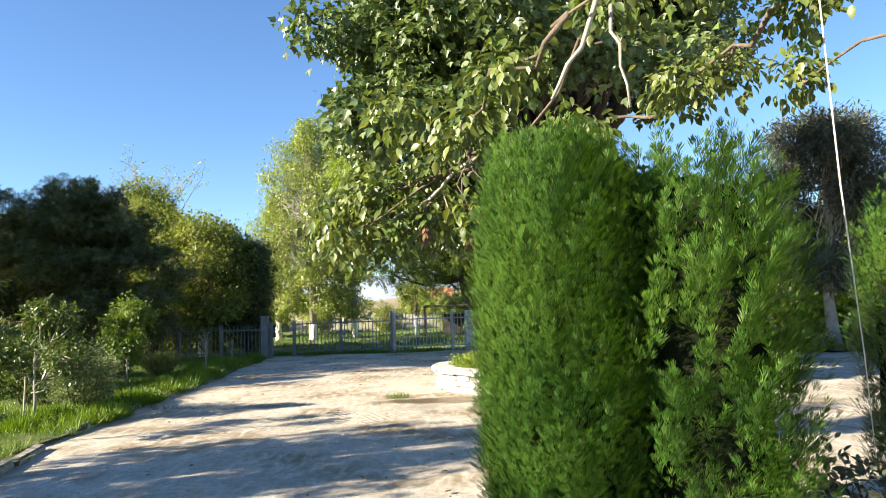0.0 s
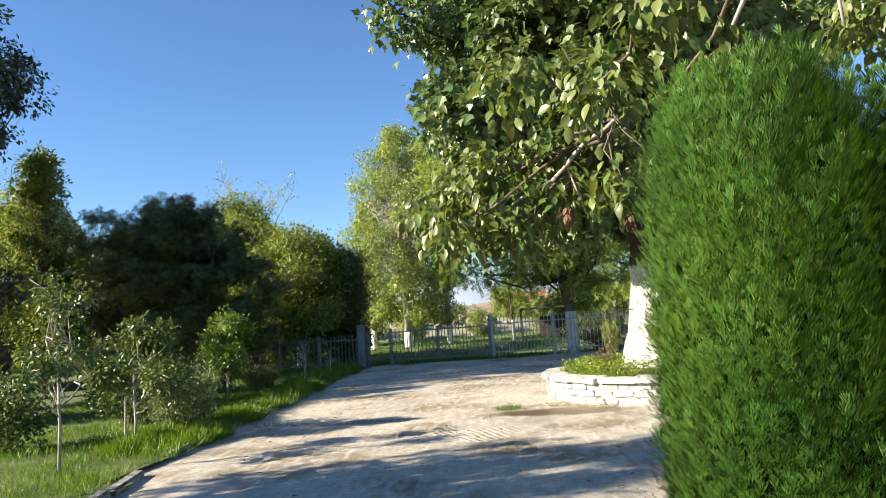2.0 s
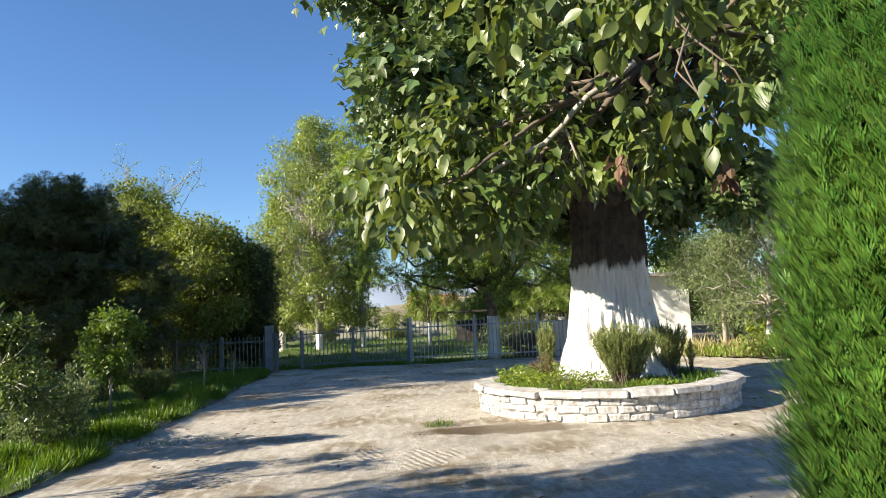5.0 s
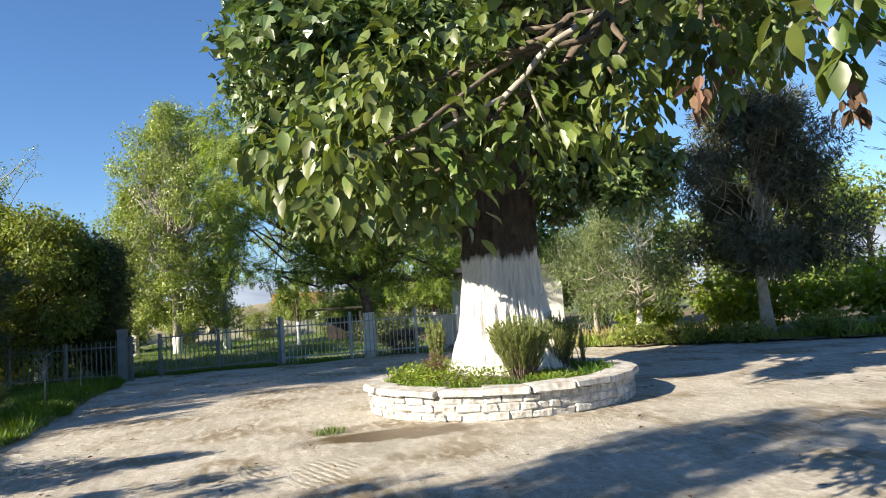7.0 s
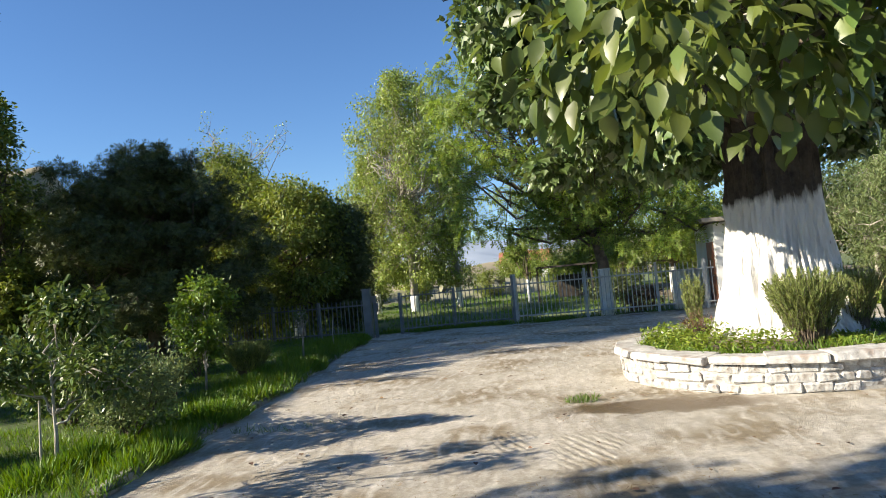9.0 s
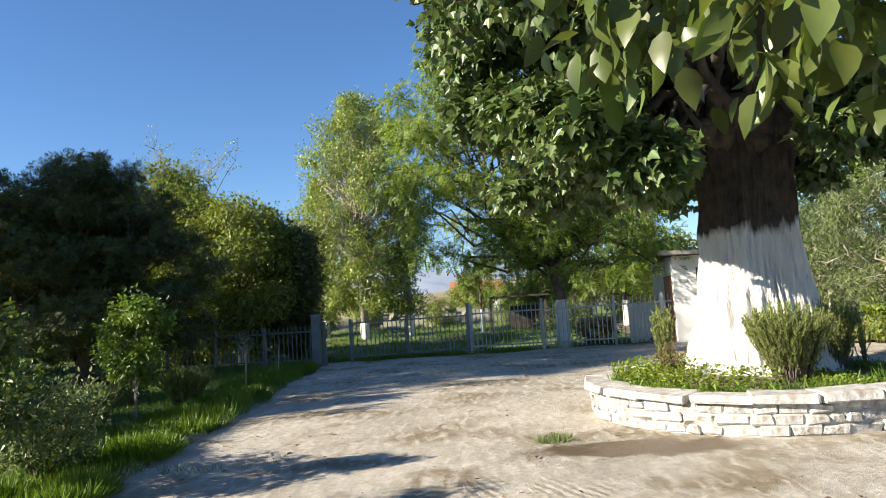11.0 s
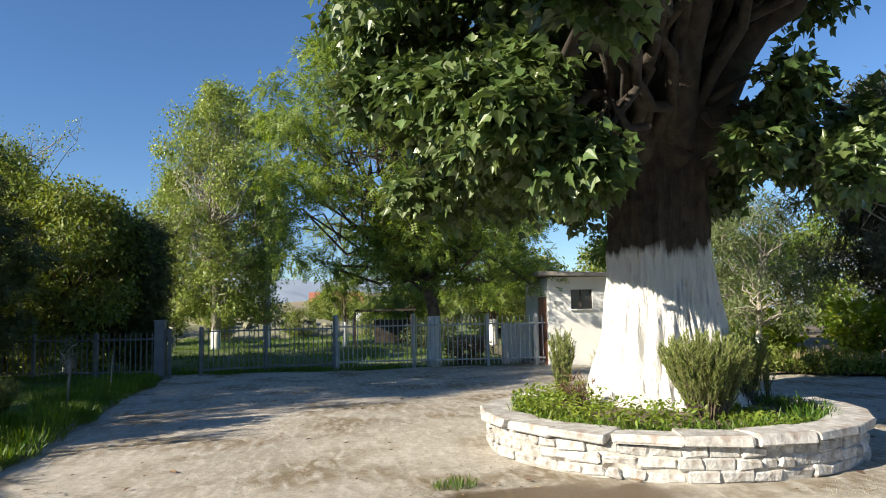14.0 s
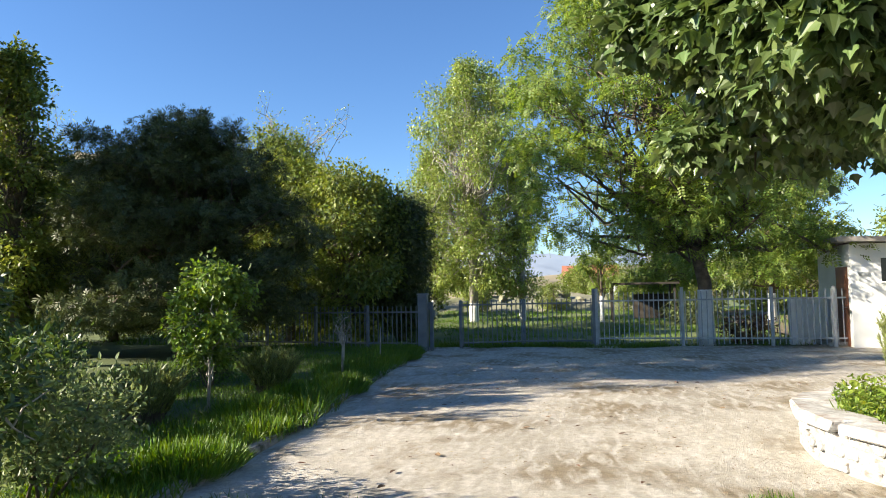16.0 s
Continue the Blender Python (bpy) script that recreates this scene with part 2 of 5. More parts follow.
    l.new(gh.outputs["Color"], wet.inputs["A"])
    wet.inputs["B"].default_value = (0.12, 0.082, 0.045, 1)
    l.new(wet.outputs["Result"], b.inputs["Base Color"])
    rr = n.new("ShaderNodeMapRange")
    rr.inputs["To Min"].default_value, rr.inputs["To Max"].default_value = 0.92, 0.32
    l.new(pr.outputs["Color"], rr.inputs["Value"])
    # a thin damp film round the puddle
    film = n.new("ShaderNodeMapping")
    film.inputs["Location"].default_value, film.inputs["Scale"].default_value = (-0.20, -13.4, 0), (0.75, 1.15, 0)
    l.new(vadd.outputs["Result"], film.inputs["Vector"])
    fl = n.new("ShaderNodeVectorMath")
    fl.operation = "LENGTH"
    l.new(film.outputs[0], fl.inputs[0])
    fr = n.new("ShaderNodeMapRange")
    fr.inputs["From Min"].default_value, fr.inputs["From Max"].default_value = 0.45, 0.95
    fr.inputs["To Min"].default_value, fr.inputs["To Max"].default_value = 0.30, 0.92
    l.new(fl.outputs["Value"], fr.inputs["Value"])
    least = n.new("ShaderNodeMath")
    least.operation = "MINIMUM"
    l.new(rr.outputs[0], least.inputs[0])
    l.new(fr.outputs[0], least.inputs[1])
    l.new(least.outputs[0], b.inputs["Roughness"])
    # tyre treads pressed into the dust: two patches of slanting grooves
    turned = n.new("ShaderNodeMapping")
    turned.inputs["Rotation"].default_value = (0, 0, -0.42)
    l.new(co.outputs["Object"], turned.inputs["Vector"])
    wave = n.new("ShaderNodeTexWave")
    wave.inputs["Scale"].default_value, wave.inputs["Distortion"].default_value, wave.inputs["Detail"].default_value = 3.3, 3.0, 4
    l.new(turned.outputs[0], wave.inputs["Vector"])
    height = gr.outputs["Fac"]
    shade = wet.outputs["Result"]
    for cx, cy, kx, ky in ((-1.0, 10.75, 1.9, 1.1), (-1.72, 11.2, 3.4, 1.2)):
        mp = n.new("ShaderNodeMapping")
        mp.inputs["Location"].default_value, mp.inputs["Scale"].default_value = (-cx * kx, -cy * ky, 0), (kx, ky, 0)
        l.new(vadd.outputs["Result"], mp.inputs["Vector"])
        le = n.new("ShaderNodeVectorMath")
        le.operation = "LENGTH"
        l.new(mp.outputs[0], le.inputs[0])
        mask = n.new("ShaderNodeMapRange")
        mask.inputs["From Min"].default_value, mask.inputs["From Max"].default_value = 0.45, 0.85
        mask.inputs["To Min"].default_value, mask.inputs["To Max"].default_value = 0.42, 0.0
        l.new(le.outputs["Value"], mask.inputs["Value"])
        mul = n.new("ShaderNodeMath")
        mul.operation = "MULTIPLY"
        l.new(mask.outputs[0], mul.inputs[0])
        l.new(wave.outputs["Fac"], mul.inputs[1])
        up = n.new("ShaderNodeMath")
        up.operation = "ADD"
        l.new(height, up.inputs[0])
        l.new(mul.outputs[0], up.inputs[1])
        height = up.outputs[0]
        earth = n.new("ShaderNodeMix")
        earth.data_type, earth.blend_type = "RGBA", "MULTIPLY"
        l.new(mul.outputs[0], earth.inputs["Factor"])
        l.new(shade, earth.inputs["A"])
        earth.inputs["B"].default_value = (0.72, 0.66, 0.56, 1)
        shade = earth.outputs["Result"]
    l.new(height, bp.inputs["Height"])
    l.new(shade, b.inputs["Base Color"])
    return m


M_DRIVE = drive_material()


# ---- mesh helpers ----
RNG = np.random.default_rng(7)


def mesh_of(name, verts, faces, mat, smooth=False):
    me = bpy.data.meshes.new(name)
    me.from_pydata([tuple(v) for v in verts], [], faces)
    me.materials.append(mat)
    if smooth:
        me.polygons.foreach_set("use_smooth", [True] * len(me.polygons))
    me.update()
    return me


def solid(name, verts, faces, mat, parent=None, label="", smooth=False):
    ob = new(name, mesh_of(name, verts, faces, mat, smooth))
    ob.parent = parent
    return tagged(ob, label)


def part(name, bm, mat, parent=None, label=""):
    """Links a bmesh as one mesh object under a thing or a part."""
    me = bpy.data.meshes.new(name)
    bm.to_mesh(me)
    bm.free()
    me.materials.append(mat)
    ob = new(name, me)
    ob.parent = parent
    return tagged(ob, label)


def thing(name, label, category, at=(0, 0, 0), group="", kind=""):
    ob = new(name)
    ob.location = at
    ob.empty_display_size = 0.2
    return tagged(ob, label, category, group, kind)


def box(size, at=(0, 0, 0), bevel=0.0, m=None):
    bm = bmesh.new()
    bmesh.ops.create_cube(bm, size=1.0)
    bmesh.ops.scale(bm, vec=size, verts=bm.verts)
    if bevel:
        bmesh.ops.bevel(bm, geom=bm.edges[:], offset=bevel, segments=2, affect="EDGES")
    if m:
        bmesh.ops.transform(bm, matrix=m, verts=bm.verts)
    bmesh.ops.translate(bm, vec=at, verts=bm.verts)
    return bm


def many(name, tv, faces, pos, rot, size, mat, parent=None, label="", smooth=False):
    """One mesh of len(pos) copies of a small template (verts tv, faces of one length), turned by rot (N, 3, 3) and scaled."""
    tv, faces = np.asarray(tv, float), np.asarray(faces)
    n, k, (f, c) = len(pos), len(tv), faces.shape
    size = np.broadcast_to(np.asarray(size, float).reshape(-1, 1, 1), (n, 1, 1))
    v = np.einsum("nij,kj->nki", rot, tv) * size + np.asarray(pos)[:, None, :]
    idx = (faces[None] + (np.arange(n) * k)[:, None, None]).reshape(-1)
    me = bpy.data.meshes.new(name)
    me.vertices.add(n * k)
    me.vertices.foreach_set("co", v.reshape(-1).astype(np.float32))
    me.loops.add(len(idx))
    me.loops.foreach_set("vertex_index", idx.astype(np.int32))
    me.polygons.add(n * f)
    me.polygons.foreach_set("loop_start", (np.arange(n * f) * c).astype(np.int32))
    me.polygons.foreach_set("use_smooth", np.full(n * f, smooth))
    me.update(calc_edges=True)
    me.materials.append(mat)
    ob = new(name, me)
    ob.parent = parent
    return tagged(ob, label)


def unit(a):
    return a / np.maximum(np.linalg.norm(a, axis=-1, keepdims=True), 1e-9)


def frames(axis, normal):
    """Rotations whose y is axis and whose z is near normal."""
    y = unit(axis)
    x = unit(np.cross(y, normal))
    return np.stack((x, y, np.cross(x, y)), axis=-1)


def ball(n, rng=RNG):
    return unit(rng.normal(size=(n, 3)))


# leaf outlines: base at the origin, tip along y, unit length, folded on the midrib
LEAF = ([(0, 0, 0), (0.24, 0.28, 0.07), (0.22, 0.66, 0.06), (0, 1, -0.05), (-0.22, 0.66, 0.06), (-0.24, 0.28, 0.07)], [(0, 1, 2, 3), (0, 3, 4, 5)])
LOBED = ([(0, 0, 0), (0.30, 0.08, 0.05), (0.55, 0.42, 0.12), (0.27, 0.52, 0.06), (0, 1, -0.06), (-0.27, 0.52, 0.06), (-0.55, 0.42, 0.12), (-0.30, 0.08, 0.05)],
         [(0, 1, 2, 3, 4), (0, 4, 5, 6, 7)])
RIB = ((0, 0, 0), (0, 0.2, -0.02), (0, 0.45, -0.02), (0, 0.72, -0.05), (0, 1, -0.14))
SMOOTH_LEAF = (list(RIB) + [(0.21, 0.17, 0.05), (0.29, 0.42, 0.06), (0.20, 0.70, 0.01), (-0.21, 0.17, 0.05), (-0.29, 0.42, 0.06), (-0.20, 0.70, 0.01)],
               [(0, 5, 1), (1, 5, 6), (1, 6, 2), (2, 6, 7), (2, 7, 3), (3, 7, 4), (0, 1, 8), (1, 9, 8), (1, 2, 9), (2, 10, 9), (2, 3, 10), (3, 4, 10)])
NARROW = ([(0, 0, 0), (0.10, 0.4, 0.02), (0, 1, 0), (-0.10, 0.4, 0.02)], [(0, 1, 2, 3)])
BLADE = ([(-0.03, 0, 0), (0.03, 0, 0), (0.02, 0.55, 0.06), (0, 1, 0.22)], [(0, 1, 2, 3)])


def star(spikes, width, fan):
    """A flat spray of narrow spikes that fan out from one stem."""
    v, f = [], []
    for i in range(spikes):
        a = fan * (i / (spikes - 1) - 0.5)
        y0 = 0.45 * (1 - abs(i / (spikes - 1) - 0.5) * 2)
        le = (1 - y0) * (1 - 0.25 * abs(a))
        s, c = math.sin(a), math.cos(a)
        k = len(v)
        for u, w in ((0, -width * 0.5), (le * 0.5, width), (le, 0), (le * 0.5, -width)):
            v.append((s * u + c * w, y0 + c * u - s * w, 0.08 * math.sin(i * 2.3) * u))
        f.append((k, k + 1, k + 2, k + 3))
    return v, f


SPRAY = star(4, 0.052, 0.7)
NEEDLES = star(5, 0.07, 1.9)


def pinnate(pairs, w):
    v, f = [], []
    for i in range(pairs):
        y = 0.15 + 0.8 * i / pairs
        for s in (-1, 1):
            k = len(v)
            for u, q in ((0, 0), (0.13, w), (0.28, 0), (0.13, -w)):
                v.append((s * u, y + q + u * 0.3, -0.12 * u - 0.15 * y * y))
            f.append((k, k + 1, k + 2, k + 3))
    return v, f


FEATHER = pinnate(4, 0.085)
FLAT = ([(0, 0, 0), (0.27, 0.48, 0.06), (0, 1, -0.03), (-0.27, 0.48, 0.06)], [(0, 1, 2, 3)])


def tubes(runs, sides=8, wobble=0.0, seed=1):
    """Verts and faces of tapered tubes; a run is a list of (x, y, z, radius)."""
    V, F = [], []
    rng = np.random.default_rng(seed)
    for run in runs:
        p = np.array([q[:3] for q in run], float)
        r = [q[3] for q in run]
        d = unit(np.gradient(p, axis=0))
        ref = np.array((0.3, 1, 0.1)) if abs(d[0][2]) > 0.7 else np.array((0, 0, 1.0))
        start = len(V)
        for i in range(len(p)):
            x = unit(np.cross(d[i], ref))
            y = np.cross(d[i], x)
            for s in range(sides):
                a = 2 * math.pi * s / sides
                k = r[i] * (1 + wobble * rng.normal())
                V.append(p[i] + (x * math.cos(a) + y * math.sin(a)) * k)
        for i in range(len(p) - 1):
            for s in range(sides):
                a, b = start + i * sides + s, start + i * sides + (s + 1) % sides
                F.append((a, b, b + sides, a + sides))
        F.append(tuple(range(start + sides - 1, start - 1, -1)))
        F.append(tuple(range(start + (len(p) - 1) * sides, start + len(p) * sides)))
    return V, F


def bent(a, b, ra, rb, steps=6, sag=0.0, jitter=0.1, rng=RNG):
    """A run of a limb from a to b."""
    a, b = np.array(a, float), np.array(b, float)
    le = np.linalg.norm(b - a)
    j = rng.normal(size=(steps + 1, 3)) * le * jitter * 0.3
    out = []
    for i in range(steps + 1):
        u = i / steps
        q = a + (b - a) * u + j[i] * math.sin(math.pi * u) + np.array((0, 0, -sag)) * math.sin(math.pi * u)
        out.append((*q, ra + (rb - ra) * u))
    return out


def clump_leaves(clumps, twigs, leaves, rng, droop=0.4, spread=0.16, hollow=0.35):
    """Leaf places, ways and normals on twigs within ellipsoid clumps (x, y, z, rx, ry, rz)."""
    P, D, N = [], [], []
    for (x, y, z, rx, ry, rz) in clumps:
        u = ball(twigs, rng)
        rad = rng.uniform(hollow, 1.12, (twigs, 1)) ** 0.6
        tip = u * rad * (rx, ry, rz)
        t = rng.uniform(0.72, 1.04, (twigs, leaves, 1))
        s = spread * (rx + ry + rz) / 3
        p = tip[:, None] * t + rng.normal(size=(twigs, leaves, 3)) * s
        d = u[:, None] * 0.7 + rng.normal(size=(twigs, leaves, 3)) * 0.6 + (0, 0, -droop)
        nn = (0, 0, 0.9) + u[:, None] * 0.5 + rng.normal(size=(twigs, leaves, 3)) * 0.5
        P.append((p + (x, y, z)).reshape(-1, 3)), D.append(d.reshape(-1, 3)), N.append(nn.reshape(-1, 3))
    return np.concatenate(P), np.concatenate(D), np.concatenate(N)


def envelope(n, base, top, radius, rng, profile, size):
    """Clumps filling a crown round (0, 0): profile(u) gives the radius share at height share u."""
    out = []
    for i in range(n):
        u = rng.uniform(0, 1)
        a = rng.uniform(0, 2 * math.pi)
        q = radius * profile(u) * math.sqrt(rng.uniform(0.05, 1))
        s = size * rng.uniform(0.7, 1.25)
        out.append((q * math.cos(a), q * math.sin(a), base + (top - base) * u, s, s, s * 0.8))
    return out


def tree(name, label, at, clumps, trunk, bark, leaf_mat, outline, leaf, twigs, leaves, seed, droop=0.4, spread=0.16, hollow=0.35,
         white=0.0, limbs=True, group="", category="tree", sides=9, limb_r=0.32):
    """A tree: tapered trunk, a limb to each clump, leaves on twigs; white: height of a whitewashed foot."""
    rng = np.random.default_rng(seed)
    ob = thing(name, label, category, at, group)
    tv, tf = tubes([trunk], sides, 0.04, seed)
    solid("trunk", tv, tf, bark, ob, smooth=True)
    if white:
        tp = np.array(trunk, float)
        low = [tuple(np.array([np.interp(h, tp[:, 2], tp[:, k]) for k in range(4)]) + (0, 0, 0, 0.012)) for h in np.linspace(tp[0, 2], white, 5)]
        wv, wf = tubes([low], sides, 0.02, seed)
        solid("whitewashed_foot", wv, wf, M_WHITEWASH, ob, "white limewashed lower trunk", True)
    if limbs:
        tp = np.array(trunk, float)
        runs = []
        for c in clumps:
            h = min(max(tp[0, 2] + (c[2] - tp[0, 2]) * 0.55, tp[0, 2] + (tp[-1, 2] - tp[0, 2]) * 0.3), tp[-1, 2])
            st = np.array([np.interp(h, tp[:, 2], tp[:, k]) for k in range(4)])
            runs.append(bent(st[:3], c[:3], st[3] * limb_r + 0.008, 0.008, 6, 0.0, 0.35, rng))
            for _ in range(3):
                e = np.array(c[:3]) + ball(1, rng)[0] * np.array(c[3:]) * 0.9
                runs.append(bent(runs[-1][4][:3] if _ == 0 else c[:3], e, 0.012, 0.004, 3, 0, 0.3, rng))
        lv, lf = tubes(runs, 4, 0.0, seed)
        tagged(solid("branchwork", lv, lf, bark, ob, smooth=True), kind="stuff")
    p, d, n = clump_leaves(clumps, twigs, leaves, rng, droop, spread, hollow)
    tagged(many("crown", *outline, p, frames(d, n), rng.uniform(0.6, 1.15, len(p)) * leaf, leaf_mat, ob), kind="stuff")
    return ob


# ---- ground, drive, lawn ----
KERB = [(-3.6, -8.0), (-3.9, 2.0), (-4.55, 6.5), (-5.3, 10.0), (-5.55, 12.5), (-5.65, 15.0), (-5.95, 18.0), (-6.35, 22.0), (-6.75, 26.2)]


def kerb_x(y):
    return float(np.interp(y, [k[1] for k in KERB], [k[0] for k in KERB]))


def right_edge(x):
    """Far edge of the drive at x."""
    return float(np.interp(x, (-7, 4.6, 6.0, 8.0, 11.0, 14.0, 20.0), (27.75, 27.6, 26.0, 22.6, 20.4, 18.2, 15.5)))


def grid(x0, x1, y0, y1, step, inside, height):
    """Verts and faces of a square grid, clipped cell by cell."""
    xs, ys = np.arange(x0, x1 + 1e-6, step), np.arange(y0, y1 + 1e-6, step)
    V, F, ids = [], [], {}

    def vid(i, j):
        if (i, j) not in ids:
            ids[i, j] = len(V)
            V.append((xs[i], ys[j], height(xs[i], ys[j])))
        return ids[i, j]
    for i in range(len(xs) - 1):
        for j in range(len(ys) - 1):
            if inside(xs[i] + step / 2, ys[j] + step / 2):
                F.append((vid(i, j), vid(i + 1, j), vid(i + 1, j + 1), vid(i, j + 1)))
    return V, F


def drive_z(x, y):
    return 0.014 * noise.noise((x * 0.7, y * 0.7, 0)) + 0.005 * noise.noise((x * 3.1, y * 3.1, 4))


def field_z(x, y):
    d = max(0.0, y - 29.0)
    return -0.06 + min(d / 12, 1) * (0.16 * noise.noise((x * 0.22, y * 0.22, 2)) + 0.05) + 0.02 * noise.noise((x, y, 5))


gv, gf = grid(-300, 300, -200, 400, 10, lambda x, y: True, lambda x, y: -0.10)
tagged(solid("ground", gv, gf, M_FIELD), "dry grassy earth reaching to the distance", "ground", kind="structure")
gv, gf = grid(-70, 60, 27.5, 120, 1.0, lambda x, y: True, field_z)
tagged(solid("ground_field", gv, gf, M_FIELD, smooth=True), "uneven green meadow beyond the fence", "meadow", kind="structure")
gv, gf = grid(-12.0, 20, -10, 28, 0.25, lambda x, y: x > kerb_x(y) - 0.4 and y < right_edge(x) + 0.3, drive_z)
tagged(solid("road", gv, gf, M_DRIVE, smooth=True), "pale dusty concrete drive with straw and a puddle", "drive", kind="structure")
gv, gf = grid(-32, -3, -10, 28.4, 0.4, lambda x, y: x < kerb_x(y) - 0.05, lambda x, y: 0.06 + 0.03 * noise.noise((x * 0.5, y * 0.5, 1)))
tagged(solid("ground_lawn", gv, gf, M_LAWN, smooth=True), "green garden lawn beside the drive", "lawn", kind="structure")
gv, gf = grid(4, 45, 10, 60, 0.5, lambda x, y: y > right_edge(x) - 0.2 and (x > 7.6 or y > 30.8 or x > 7.4), lambda x, y: 0.05 + 0.05 * noise.noise((x * 0.5, y * 0.5, 3)))
tagged(solid("ground_thicket", gv, gf, M_SOIL, smooth=True), "brown earth bank under the shrubs", "earth bank", kind="structure")


def kerb_stones():
    ob = thing("kerb", "low weathered concrete kerb edging the lawn", "kerb", kind="structure")
    rng = random.Random(3)
    shapes = [box((0.13, 0.96, 0.16), bevel=0.02) for _ in range(3)]
    meshes = []
    for i, bm in enumerate(shapes):
        for v in bm.verts:
            v.co += Vector(noise.noise_vector(v.co * 4 + Vector((i * 9, 0, 0)))) * 0.018
        me = bpy.data.meshes.new("kerb_stone")
        bm.to_mesh(me)
        bm.free()
        me.materials.append(M_KERB)
        meshes.append(me)
    y = -2.0
    while y < 26.0:
        x0, x1 = kerb_x(y), kerb_x(y + 1)
        o = new("kerb_stone", rng.choice(meshes))
        o.parent = ob
        o.matrix_basis = pose((x0 + x1) / 2, y + 0.5, 0.012 + rng.uniform(-0.035, 0.012), rng.uniform(-1, 1), rng.uniform(-4, 4), math.degrees(math.atan2(-(x1 - x0), 1)) + rng.uniform(-2, 2))
        y += 1.0 if rng.random() < 0.75 else 2.0


kerb_stones()


# ---- the round planter ----
PC, PR, PH = (1.98, 14.76), 2.16, 0.43
planter = thing("planter", "round planter of whitewashed rough stones round a tree", "planter", (PC[0], PC[1], 0))


def ring(r0, r1, z0, z1, n=72):
    V, F = [], []
    for i in range(n):
        a = 2 * math.pi * i / n
        c, s = math.cos(a), math.sin(a)
        V += [(r0 * c, r0 * s, z0), (r1 * c, r1 * s, z0), (r1 * c, r1 * s, z1), (r0 * c, r0 * s, z1)]
        j = (i + 1) % n
        for k in range(4):
            F.append((i * 4 + k, j * 4 + k, j * 4 + (k + 1) % 4, i * 4 + (k + 1) % 4))
    return V, F


rv, rf = ring(PR - 0.28, PR - 0.024, -0.02, PH - 0.045)
solid("mortar_core", rv, rf, M_MORTAR, planter)
sv, sf = [(0, 0, PH - 0.02)], []
for k, rr in enumerate((0.7, 1.3, PR - 0.2)):
    for i in range(48):
        a = 2 * math.pi * i / 48
        sv.append((rr * math.cos(a), rr * math.sin(a), PH - 0.02 - 0.03 * k + 0.03 * noise.noise((rr * math.cos(a) * 2, rr * math.sin(a) * 2, 9))))
for i in range(48):
    j = (i + 1) % 48
    sf.append((0, 1 + i, 1 + j))
    for k in range(2):
        sf.append((1 + k * 48 + i, 1 + (k + 1) * 48 + i, 1 + (k + 1) * 48 + j, 1 + k * 48 + j))
solid("soil", sv, sf, M_SOIL, planter, "dark planting soil", True)


def stone_mesh(w, d, h, seed, mat, rough=0.024):
    bm = bmesh.new()
    bmesh.ops.create_cube(bm, size=1.0)
    bmesh.ops.scale(bm, vec=(w, d, h), verts=bm.verts)
    bmesh.ops.bevel(bm, geom=bm.edges[:], offset=min(h, d) * 0.16, segments=1, affect="EDGES")
    for v in bm.verts:
        v.co += Vector(noise.noise_vector(v.co * 11 + Vector((seed * 7.1, 0, 0)))) * rough
    me = bpy.data.meshes.new("stone")
    bm.to_mesh(me)
    bm.free()
    me.materials.append(mat)
    return me


def planter_stones():
    rng = random.Random(11)
    courses = 3
    ch = (PH - 0.085) / courses
    widths = (0.17, 0.24, 0.30, 0.36)
    lib = {w: [stone_mesh(w - 0.010, 0.17, ch - 0.006, i * 5 + w * 31, M_STONE, 0.034) for i in range(4)] for w in widths}
    for c in range(courses):
        a = rng.uniform(0, 0.2)
        end = a + 2 * math.pi
        while a < end - 0.06:
            w = rng.choice(widths)
            left = (end - a) * PR
            if left < 0.45:
                w = min(widths, key=lambda q: abs(q - left))
            mid = a + w / PR / 2
            o = new("stone", rng.choice(lib[w]))
            o.parent = planter
            rr = PR - 0.085 + rng.uniform(-0.02, 0.016)
            o.matrix_basis = pose(rr * math.cos(mid), rr * math.sin(mid), ch * (c + 0.5) + rng.uniform(-0.004, 0.004), rng.uniform(-2, 2), rng.uniform(-2, 2), math.degrees(mid) + 90 + rng.uniform(-2, 2))
            a += w / PR
    caps = [stone_mesh(0.66, 0.42, 0.095, i * 3 + 1, M_CAP, 0.03) for i in range(5)]
    n = 21
    for i in range(n):
        a = 2 * math.pi * (i + rng.uniform(-0.05, 0.05)) / n
        o = new("cap_stone", caps[i % 5])
        o.parent = planter
        o.matrix_basis = pose((PR - 0.14) * math.cos(a), (PR - 0.14) * math.sin(a), PH - 0.035 + rng.uniform(-0.008, 0.010), rng.uniform(-2, 2), rng.uniform(-2, 2), math.degrees(a) + 90) @ Matrix.Diagonal((rng.uniform(0.95, 1.0), 1, rng.uniform(0.9, 1.1), 1))


# ---- the great plane tree ----
TX, TY = 2.42, 15.52


